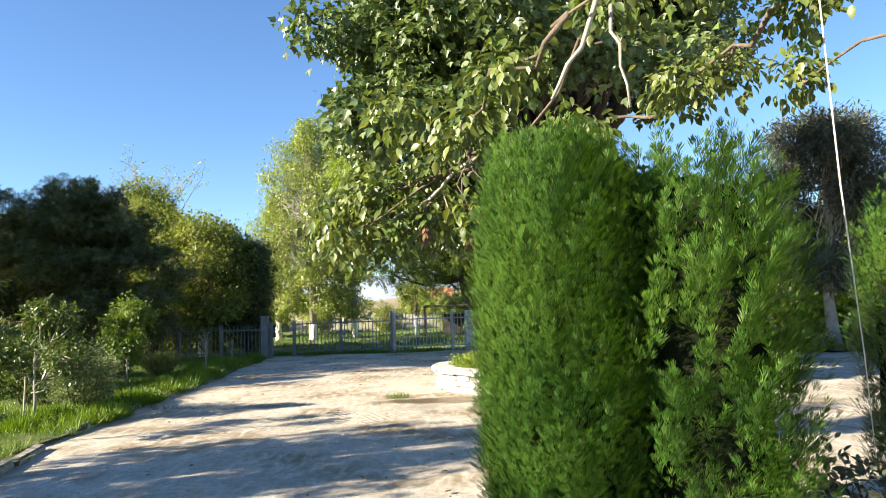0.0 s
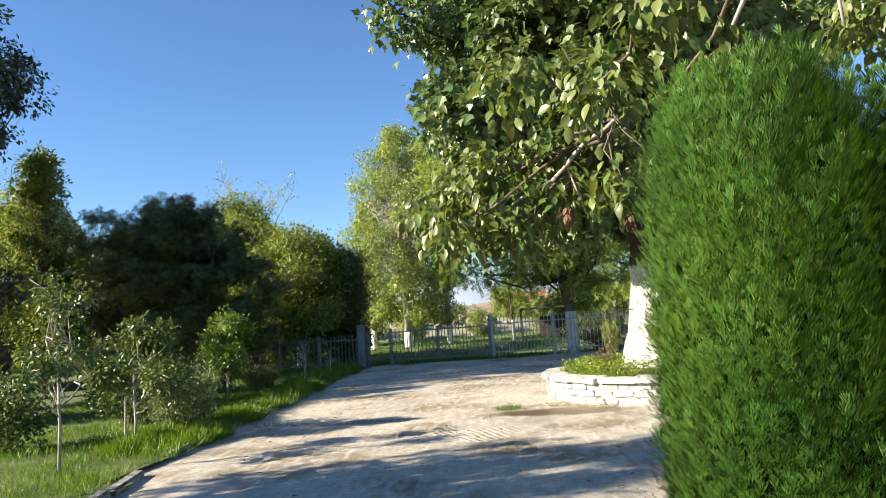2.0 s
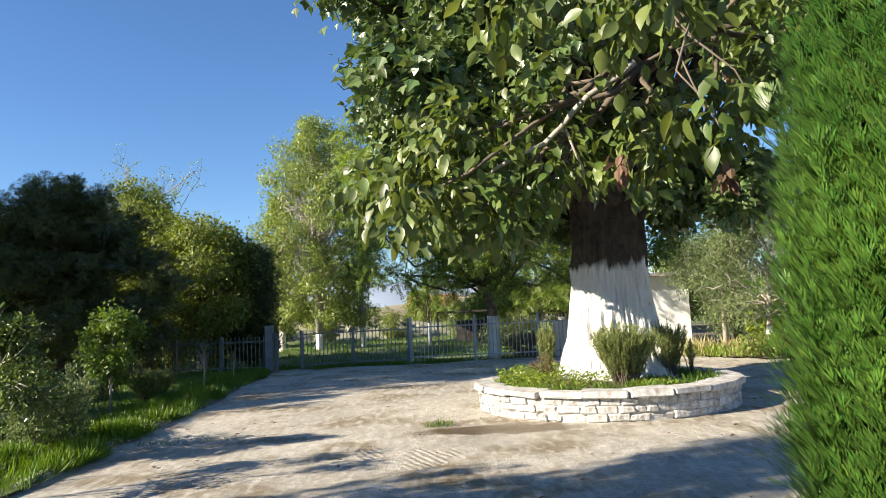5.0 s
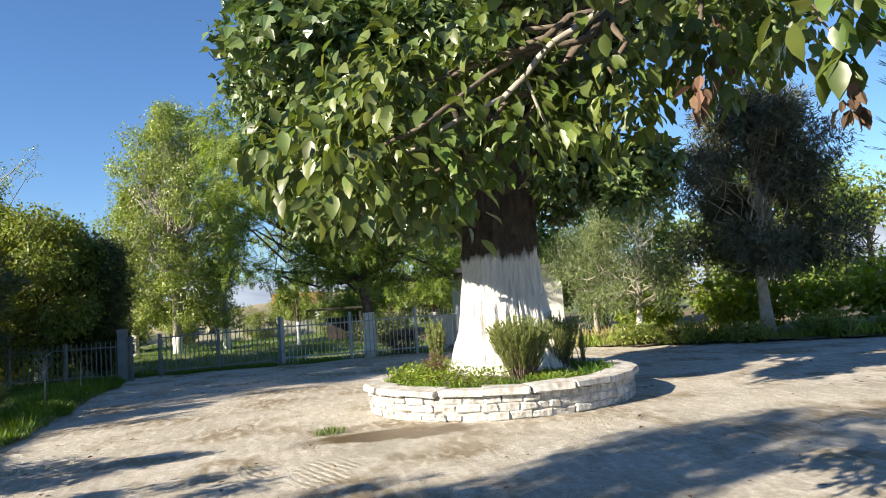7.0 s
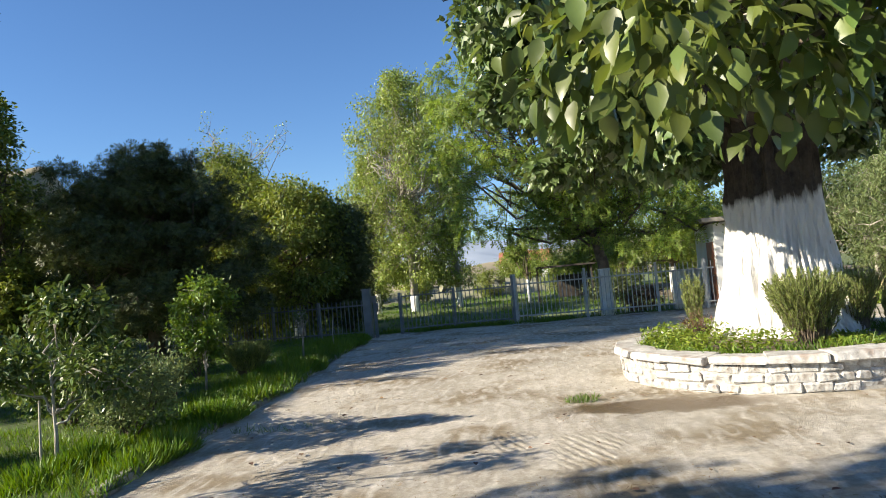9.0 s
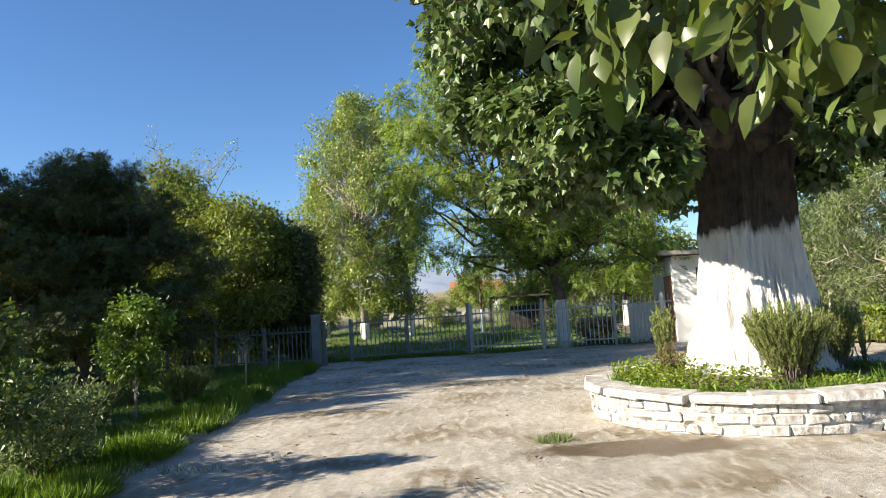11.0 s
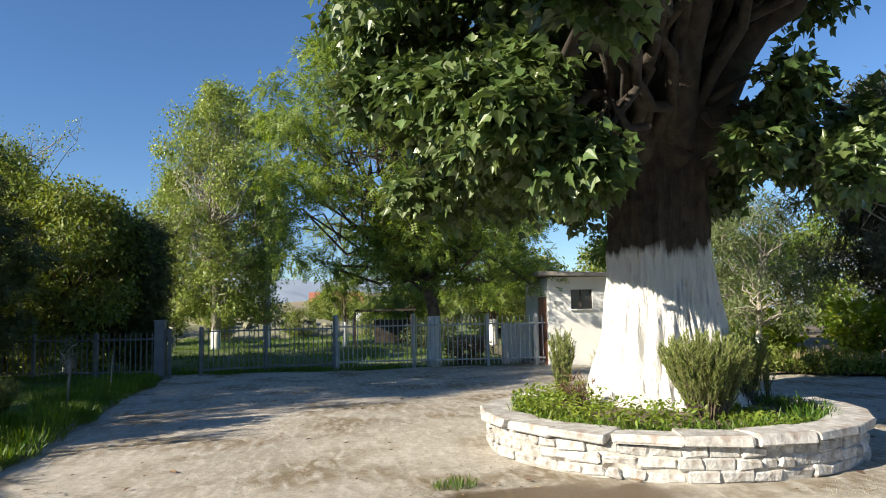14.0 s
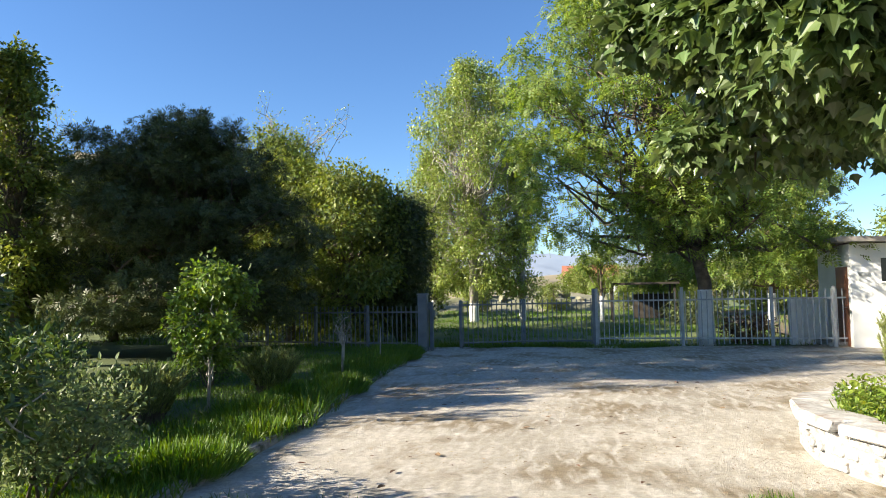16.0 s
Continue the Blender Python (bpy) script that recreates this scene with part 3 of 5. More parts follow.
def plane_trunk_material():
    m = material("limewashed_trunk", (0.022, 0.018, 0.014), (0.075, 0.06, 0.047), 6, 0.9, 1.0, 30)
    n, l = m.node_tree.nodes, m.node_tree.links
    b = n["Principled BSDF"]
    bark = b.inputs["Base Color"].links[0].from_socket
    co = n.new("ShaderNodeTexCoord")
    sp = n.new("ShaderNodeSeparateXYZ")
    l.new(co.outputs["Object"], sp.inputs[0])
    mp = n.new("ShaderNodeMapping")
    mp.inputs["Scale"].default_value = (1, 1, 0.25)
    l.new(co.outputs["Object"], mp.inputs["Vector"])
    ns = n.new("ShaderNodeTexNoise")
    ns.inputs["Scale"].default_value, ns.inputs["Detail"].default_value = 6, 6
    l.new(mp.outputs[0], ns.inputs["Vector"])
    ma = n.new("ShaderNodeMath")
    ma.operation = "MULTIPLY_ADD"
    l.new(ns.outputs["Fac"], ma.inputs[0])
    ma.inputs[1].default_value = 0.55
    l.new(sp.outputs["Z"], ma.inputs[2])
    rp = n.new("ShaderNodeMapRange")
    rp.inputs["From Min"].default_value, rp.inputs["From Max"].default_value = 2.60, 2.72
    rp.inputs["To Min"].default_value, rp.inputs["To Max"].default_value = 1, 0
    l.new(ma.outputs[0], rp.inputs["Value"])
    # chips in the limewash
    ch = n.new("ShaderNodeTexNoise")
    ch.inputs["Scale"].default_value, ch.inputs["Detail"].default_value = 9, 7
    l.new(mp.outputs[0], ch.inputs["Vector"])
    cr = n.new("ShaderNodeMapRange")
    cr.inputs["From Min"].default_value, cr.inputs["From Max"].default_value = 0.66, 0.72
    cr.inputs["To Min"].default_value, cr.inputs["To Max"].default_value = 1, 0.15
    l.new(ch.outputs["Fac"], cr.inputs["Value"])
    mu = n.new("ShaderNodeMath")
    mu.operation = "MULTIPLY"
    l.new(rp.outputs[0], mu.inputs[0])
    l.new(cr.outputs[0], mu.inputs[1])
    mx = n.new("ShaderNodeMix")
    mx.data_type = "RGBA"
    l.new(mu.outputs[0], mx.inputs["Factor"])
    l.new(bark, mx.inputs["A"])
    mx.inputs["B"].default_value = (0.60, 0.585, 0.56, 1)
    l.new(mx.outputs["Result"], b.inputs["Base Color"])
    bp = b.inputs["Normal"].links[0].from_node
    bp.inputs["Distance"].default_value = 0.12
    l.new(ch.outputs["Fac"], bp.inputs["Height"])
    return m


M_PLANE_TRUNK = plane_trunk_material()
PLANE_CLUMPS = []


def plane_tree():
    rng = np.random.default_rng(21)
    ob = thing("plane_tree", "huge old plane tree with a limewashed fluted trunk", "tree", (TX, TY, 0))
    V, F = [], []
    n, rings = 220, 70
    zs = np.linspace(0.32, 4.3, rings)
    for z in zs:
        r = float(np.interp(z, (0.32, 0.6, 1.0, 1.7, 2.5, 3.2, 4.3), (1.03, 0.90, 0.79, 0.67, 0.59, 0.60, 0.70)))
        for i in range(n):
            a = 2 * math.pi * i / n
            c, s = math.cos(a), math.sin(a)
            k = 0.07 * noise.noise((c * 1.6, s * 1.6, z * 0.25)) + 0.10 * (abs(noise.noise((c * 5.0, s * 5.0, z * 0.6))) ** 0.7) + 0.10 * (abs(noise.noise((c * 11.0, s * 11.0, z * 1.1))) ** 0.8) + 0.03 * noise.noise((c * 15, s * 15, z * 2.4))
            V.append(((r + k) * c, (r + k) * s, z))
    for i in range(rings - 1):
        for j in range(n):
            k = (j + 1) % n
            F.append((i * n + j, i * n + k, (i + 1) * n + k, (i + 1) * n + j))
    solid("trunk", V, F, M_PLANE_TRUNK, ob, "limewashed trunk with dark bark above", True)
    # crown: clumps on a wide dome, open in the middle below
    clumps = []
    for i in range(96):
        u = rng.uniform(0, 1)
        a = rng.uniform(0, 2 * math.pi)
        z = 3.9 + 7.0 * u ** 1.15
        rmax = float(np.interp(z, (3.6, 5.0, 7.0, 9.0, 11.2), (3.2, 3.7, 4.6, 4.2, 1.6)))
        q = rmax * rng.uniform(0.62, 1.0)
        s = rng.uniform(0.6, 1.0)
        clumps.append((q * math.cos(a) - 0.3, q * math.sin(a) * 1.1 - 1.0, z, s, s, s * 0.8))
    for i in range(44):  # lower skirt, hanging boughs
        a = rng.uniform(0, 2 * math.pi)
        q = rng.uniform(1.9, 3.4)
        s = rng.uniform(0.42, 0.72)
        clumps.append((q * math.cos(a) - 0.3, q * math.sin(a) - 0.5, rng.uniform(3.35, 4.3) + 0.12 * abs(q - 3), s, s, s * 0.9))
    for x, y, z, s in ((-1.9, -1.6, 3.0, 0.5), (-2.2, -1.0, 2.7, 0.42), (-1.5, -1.9, 3.3, 0.5), (0.9, -2.2, 3.5, 0.45), (1.5, -1.8, 3.25, 0.4), (2.5, -0.6, 3.4, 0.5), (-2.6, -0.6, 3.2, 0.5)):
        clumps.append((x, y, z, s, s, s))
    # light reaches the trunk's foot from the south-west: no boughs hang into that way
    clumps = [c for c in clumps if c[2] - c[5] * 0.6 > 2.1 + 0.49 * (-0.92 * c[0] - 0.40 * c[1]) or abs(-0.40 * c[0] + 0.92 * c[1]) > 1.1 + c[3]
              or (-0.92 * c[0] - 0.40 * c[1]) < 0]
    # the middle of the front is open: one looks up under it into the dark of the crown
    clumps = [c for c in clumps if not (-1.7 < c[0] < 1.5 and c[1] < 0.4 and c[2] - c[5] < 1.7 + 0.43 * (TY + c[1] - 5.8))]
    clumps = [c for c in clumps if not (c[0] + c[3] > 3.0 and c[2] < 6.0)]
    for x, y, z, k in ((0.55, -1.5, 3.55, 0.36), (1.0, -1.3, 3.9, 0.42), (1.4, -1.0, 3.5, 0.36), (0.9, -1.7, 4.3, 0.4)):
        clumps.append((x, y, z, k, k, k))
    # a bough towards the sun that shades the top of the limewash
    for i in range(62):
        s, w = rng.uniform(2.2, 3.8), rng.uniform(-1.4, 1.4)
        k = rng.uniform(0.34, 0.44)
        clumps.append((-0.92 * s - 0.40 * w, -0.40 * s + 0.92 * w, 2.10 + 0.49 * s + 0.34 * w + rng.uniform(0, 0.3), k, k, k * 0.8))
    # more clumps on the sun's side, added to shade the limbs
    for i in range(26):
        s, w = rng.uniform(2.0, 4.0), rng.uniform(-1.9, 1.9)
        k = rng.uniform(0.5, 0.75)
        clumps.append((-0.92 * s - 0.40 * w, -0.40 * s + 0.92 * w, 3.6 + 0.49 * s + rng.uniform(0, 2.6), k, k, k * 0.8))
    for i in range(9):
        k = rng.uniform(0.45, 0.65)
        clumps.append((-2.8 + rng.uniform(-0.9, 0.9), -4.2 + rng.uniform(-0.7, 0.7), 4.45 + rng.uniform(-0.3, 0.6), k, k, k * 0.8))
    for i in range(56):  # added clumps that close the dome and keep sky light off the limbs
        a, q, k = rng.uniform(0, 2 * math.pi), 3.3 * math.sqrt(rng.uniform(0, 1)), rng.uniform(0.7, 1.0)
        clumps.append((q * math.cos(a) - 0.2, q * math.sin(a) - 0.6, rng.uniform(6.6, 9.2), k, k, k * 0.7))
    for i, a in enumerate((0.3, 1.2, 2.1, 2.9, 3.8, 4.6, 5.5)):
        e = (2.3 * math.cos(a), 2.3 * math.sin(a), 6.4 + 0.5 * math.sin(i * 2))
        lv, lf = tubes([bent((0.3 * math.cos(a), 0.3 * math.sin(a), 3.5), e, 0.34, 0.12, 7, -0.25, 0.12, rng)], 12, 0.03, i)
        solid("limb", lv, lf, M_PLANE_BARK, ob, smooth=True)
    runs = []
    for c in clumps:
        st = np.array((rng.normal() * 0.25, rng.normal() * 0.25, rng.uniform(3.4, 4.2)))
        mid = np.array((c[0] * 0.45, c[1] * 0.45, max(4.2, 3.6 + (c[2] - 3.4) * 0.75)))
        runs.append(bent(st, mid, rng.uniform(0.08, 0.14), 0.06, 4, 0, 0.2, rng))
        runs.append(bent(mid, c[:3], 0.07, 0.018, 5, -0.1, 0.3, rng))
        for _ in range(3):
            runs.append(bent(c[:3], np.array(c[:3]) + ball(1, rng)[0] * c[3], 0.016, 0.005, 3, 0, 0.3, rng))
    lv, lf = tubes(runs, 6, 0.05, 5)
    tagged(solid("branchwork", lv, lf, M_PLANE_BARK, ob, smooth=True), kind="stuff")
    p, d, nn = clump_leaves(clumps, 45, 9, rng, 0.75, 0.17, 0.3)
    tagged(many("crown", *LOBED, p, frames(d, nn), rng.uniform(0.10, 0.20, len(p)), M_PLANE, ob), kind="stuff")


plane_tree()


# ---- fence, gate, shed ----
def bar_mesh(name, w, h, mat, square=False):
    bm = bmesh.new()
    bmesh.ops.create_cube(bm, size=1.0)
    bmesh.ops.scale(bm, vec=(w, w if square else w * 0.6, h), verts=bm.verts)
    bmesh.ops.translate(bm, vec=(0, 0, h / 2), verts=bm.verts)
    bmesh.ops.bevel(bm, geom=[e for e in bm.edges], offset=w * 0.12, segments=1, affect="EDGES")
    me = bpy.data.meshes.new(name)
    bm.to_mesh(me)
    bm.free()
    me.materials.append(mat)
    return me


def fence_run(name, label, a, b, h, mat, gap, rails, posts, post_h, bar_w=0.028, post_w=0.09, z0=0.06):
    """A run of bars between two ground points; posts: shares of the length."""
    a, b = Vector((*a, 0)), Vector((*b, 0))
    le = (b - a).length
    ob = thing(name, label, "fence" if "gate" not in name else "gate", a)
    ob.rotation_euler[2] = math.atan2(b.y - a.y, b.x - a.x)
    bar, post = bar_mesh("bar", bar_w, h - z0, mat), bar_mesh("post", post_w, post_h, mat, True)
    n = int(le / gap)
    for i in range(n):
        x = (i + 0.5) * le / n
        if any(abs(x - s * le) < 0.06 for s in posts):
            continue
        o = new("bar", bar)
        o.parent = ob
        o.matrix_basis = pose(x, 0, z0, 0, 0.5 * math.sin(i * 5.1), 0)
    for s in posts:
        o = new("post", post)
        o.parent = ob
        o.location = (s * le, 0, -0.02)
    for z in rails:
        part("rail", box((le, 0.03, 0.045), (le / 2, -0.026, z), 0.006), mat, ob)
    return ob


fence_run("fence", "grey-painted steel bar fence with square posts", (-1.98, 28.15), (0.35, 28.05), 1.52, M_FENCE, 0.135, (0.22, 1.28), (0.0, 1.0), 1.66)
fence_run("fence", "grey-painted steel bar fence beside the shed", (0.36, 28.02), (4.38, 27.62), 1.52, M_FENCE, 0.135, (0.22, 1.28), (0.56, 0.93), 1.62)
fence_run("metal_gate", "closed grey steel gate leaf of upright bars", (-5.82, 27.5), (-4.06, 28.05), 1.36, M_FENCE_DARK, 0.135, (0.16, 1.24), (0.0, 1.0), 1.40)
fence_run("metal_gate", "closed grey steel gate leaf of upright bars", (-4.0, 28.08), (-2.06, 28.15), 1.36, M_FENCE_DARK, 0.135, (0.16, 1.24), (1.0,), 1.66)
fence_run("fence", "dull steel bar fence in the shade of trees", (-15.5, 28.6), (-6.75, 26.75), 1.25, M_FENCE_DARK, 0.15, (0.2, 1.08), (0.0, 0.2, 0.4, 0.6, 0.8), 1.3)


def gate_pillar(x, y, w, h, label):
    ob = thing("gate_pillar", label, "pillar", (x, y, 0))
    part("shaft", box((w, w, h), (0, 0, h / 2), 0.015), M_FENCE_DARK, ob)
    part("cap", box((w + 0.05, w + 0.05, 0.05), (0, 0, h + 0.025), 0.012), M_FENCE_DARK, ob)
    part("hinge_plate", box((0.06, 0.02, 0.18), (w / 2 + 0.03, 0, h * 0.8), 0.004), M_FENCE_DARK, ob)


gate_pillar(-6.72, 26.62, 0.26, 1.55, "grey square gate pillar with a flat cap")
gate_pillar(-6.50, 26.72, 0.10, 1.30, "slim grey steel gate pillar")


def shed():
    """White shed: corner nearest the fence at (X0, Y0)."""
    X0, Y0, W, D, H = 4.42, 27.30, 3.5, 2.6, 2.66
    ob = thing("shed", "small white plastered shed with a flat slab roof", "shed", (X0, Y0, 0))
    t = 0.18
    # front wall with a window hole
    wx0, wx1, wz0, wz1 = 0.72, 1.42, 1.68, 2.28
    bm = bmesh.new()
    for sx, ex, sz, ez in ((0, W, -0.05, wz0), (0, W, wz1, H), (0, wx0, wz0, wz1), (wx1, W, wz0, wz1)):
        b = box((ex - sx, t, ez - sz), ((sx + ex) / 2, t / 2, (sz + ez) / 2))
        me = bpy.data.meshes.new("tmp")
        b.to_mesh(me)
        b.free()
        bm.from_mesh(me)
        bpy.data.meshes.remove(me)
    bmesh.ops.remove_doubles(bm, verts=bm.verts, dist=0.0005)
    part("wall", bm, M_PLASTER, ob)
    win = part("window", box((wx1 - wx0 + 0.02, 0.03, wz1 - wz0 + 0.02), ((wx0 + wx1) / 2, 0.13, (wz0 + wz1) / 2)), M_GLASS, ob, "dark unlit window pane")
    for sx in (wx0 + 0.02, wx1 - 0.02, (wx0 + wx1) / 2):
        part("window_frame", box((0.035, 0.04, wz1 - wz0), (sx, 0.10, (wz0 + wz1) / 2)), M_RUST, win)
    part("window_sill", box((wx1 - wx0 + 0.1, 0.10, 0.04), ((wx0 + wx1) / 2, -0.02, wz0 - 0.02), 0.006), M_PLASTER, win)
    # side wall facing the gate with a door hole
    dy0, dy1, dz = 0.22, 1.07, 2.08
    bm = bmesh.new()
    for sy, ey, sz, ez in ((t + 0.001, dy0, -0.05, H), (dy1, D, -0.05, H), (dy0, dy1, dz, H)):
        b = box((t, ey - sy, ez - sz), (t / 2, (sy + ey) / 2, (sz + ez) / 2))
        me = bpy.data.meshes.new("tmp")
        b.to_mesh(me)
        b.free()
        bm.from_mesh(me)
        bpy.data.meshes.remove(me)
    part("wall", bm, M_PLASTER, ob)
    part("wall", box((W - 2 * t, t, H), (W / 2, D - t / 2, H / 2 - 0.025)), M_PLASTER, ob)
    part("wall", box((t, D - t, H), (W - t / 2, (D + t) / 2, H / 2 - 0.025)), M_PLASTER, ob)
    door = part("door", box((0.045, dy1 - dy0 - 0.02, dz), (0.0, (dy0 + dy1) / 2, dz / 2), 0.004), M_DOOR, ob, "brown wooden door")
    for z in (0.45, 1.05, 1.65):
        part("door_panel", box((0.02, 0.6, 0.42), (-0.028, (dy0 + dy1) / 2, z), 0.006), M_DOOR, door)
    part("door_handle", box((0.05, 0.10, 0.02), (-0.045, dy0 + 0.1, 1.02), 0.004), M_FENCE, door)
    part("roof", box((W + 0.7, D + 0.7, 0.13), (W / 2 - 0.05, D / 2 - 0.05, H + 0.065), 0.01, Matrix.Rotation(radians(1.2), 4, "Y")), M_ROOF, ob, "grey concrete roof slab with a worn edge")
    part("vent", box((0.24, 0.03, 0.10), (0.30, -0.012, 1.88), 0.006), M_FENCE, ob, "small grey wall vent")
    part("step", box((0.5, 1.2, 0.12), (-0.26, 0.95, 0.06), 0.02), M_KERB, ob)


shed()
tagged(part("yard_wall", box((1.0, 0.2, 1.3), (3.86, 29.1, 0.60), 0.02), M_PLASTER), "low whitewashed yard wall behind the fence", "wall")


# ---- trees and hedges ----
def cypress(name, label, at, r, h, n, seed, lean=0.0, ragged=0.08):
    """A clipped conifer column: many upright sprays over a near-black core, its painted inner shade."""
    rng = np.random.default_rng(seed)
    ob = thing(name, label, "cypress", at, "cypress hedge")
    tv, tf = tubes([[(0, 0, -0.05, 0.09), (0, 0, h * 0.5, 0.06), (lean, 0, h * 0.9, 0.02)]], 7)
    solid("trunk", tv, tf, M_BARK, ob, smooth=True)

    def radius(u):
        return r * np.interp(u, (0, 0.08, 0.3, 0.7, 0.88, 0.96, 1.0), (0.84, 0.95, 1.0, 0.98, 0.86, 0.66, 0.25))
    # solid shell whose dark colour stands in for shade between the sprays
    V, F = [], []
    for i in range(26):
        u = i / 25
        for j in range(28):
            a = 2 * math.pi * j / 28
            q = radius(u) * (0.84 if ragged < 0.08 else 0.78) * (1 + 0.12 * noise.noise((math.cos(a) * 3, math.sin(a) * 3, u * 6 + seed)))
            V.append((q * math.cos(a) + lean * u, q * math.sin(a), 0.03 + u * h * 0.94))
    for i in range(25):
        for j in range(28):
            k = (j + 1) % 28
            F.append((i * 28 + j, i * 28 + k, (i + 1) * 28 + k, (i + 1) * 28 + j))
    solid("core", V, F, M_CYPRESS_SHADE, ob, smooth=True)
    # flame-shaped plumes stand all over the core, each a bundle of upright sprays
    m = n // 40
    pu, pa = rng.uniform(0, 1, m) ** 0.95, rng.uniform(0, 2 * math.pi, m)
    lump = np.array([noise.noise((math.cos(q) * 2.6, math.sin(q) * 2.6, w * 5 + seed)) for q, w in zip(pa, pu)])
    fine = np.array([noise.noise((math.cos(q) * 5, math.sin(q) * 5, w * 5 + seed)) for q, w in zip(pa, pu)])
    keep = fine > (-0.6 if ragged < 0.1 else -0.06) + rng.uniform(-0.1, 0.1, m)
    pu, pa, lump, fine = pu[keep], pa[keep], lump[keep], fine[keep]
    m = len(pu)
    prad = radius(pu) * (0.88 + ragged * 1.3 * lump + ragged * 0.8 * fine + rng.normal(size=m) * (0.015 + ragged * 0.25))
    out = np.stack((np.cos(pa), np.sin(pa), np.zeros(m)), 1)
    foot = out * prad[:, None] + np.stack((lean * pu, np.zeros(m), np.clip(pu, 0.0, 1) * h * 0.93), 1)
    top = np.clip((pu - 0.8) * 4, 0, 1)[:, None]
    axis = unit(out * (0.22 + ragged * 1.0 - 0.15 * top) * rng.uniform(0.4, 1.3, (m, 1)) + (0, 0, 1.0) + rng.normal(size=(m, 3)) * (0.08 + ragged * 0.4))
    length = rng.uniform(0.15, 0.32, m) * (1 + 1.5 * ragged)
    each = 40
    t = rng.uniform(0, 1, (m, each)) ** 0.85
    width = (1.1 - 1.5 * ragged) * (0.012 + 0.020 * np.sin(np.pi * np.clip(t * 0.85 + 0.12, 0, 1)))[..., None]
    off = rng.normal(size=(m, each, 3))
    p = foot[:, None] + axis[:, None] * (t * length[:, None])[..., None] + off * width
    d = axis[:, None] * 1.0 + off * 0.28 + out[:, None] * 0.12
    nn = out[:, None] + off * 0.5
    p, d, nn = p.reshape(-1, 3), d.reshape(-1, 3), nn.reshape(-1, 3)
    tagged(many("sprays", *SPRAY, p, frames(d, nn), np.tile(rng.uniform(0.026, 0.062, each) * (0.85 + 2.2 * ragged), m), M_CYPRESS, ob), kind="stuff")
    ob.scale = (1.0, 1.3, 1.0)
    return ob


cypress("cypress", "tall dense green cypress clipped to a round column", (0.69, 4.22, 0), 0.46, 2.52, 100000, 3, 0.0, 0.05)
cypress("cypress", "ragged green cypress with dark hollows in its side", (1.45, 4.22, 0), 0.53, 2.42, 46000, 8, 0.03, 0.17)
cypress("cypress", "small bright green cypress with a soft outline", (3.62, 5.2, 0), 0.45, 2.3, 26000, 12, 0.0, 0.09)


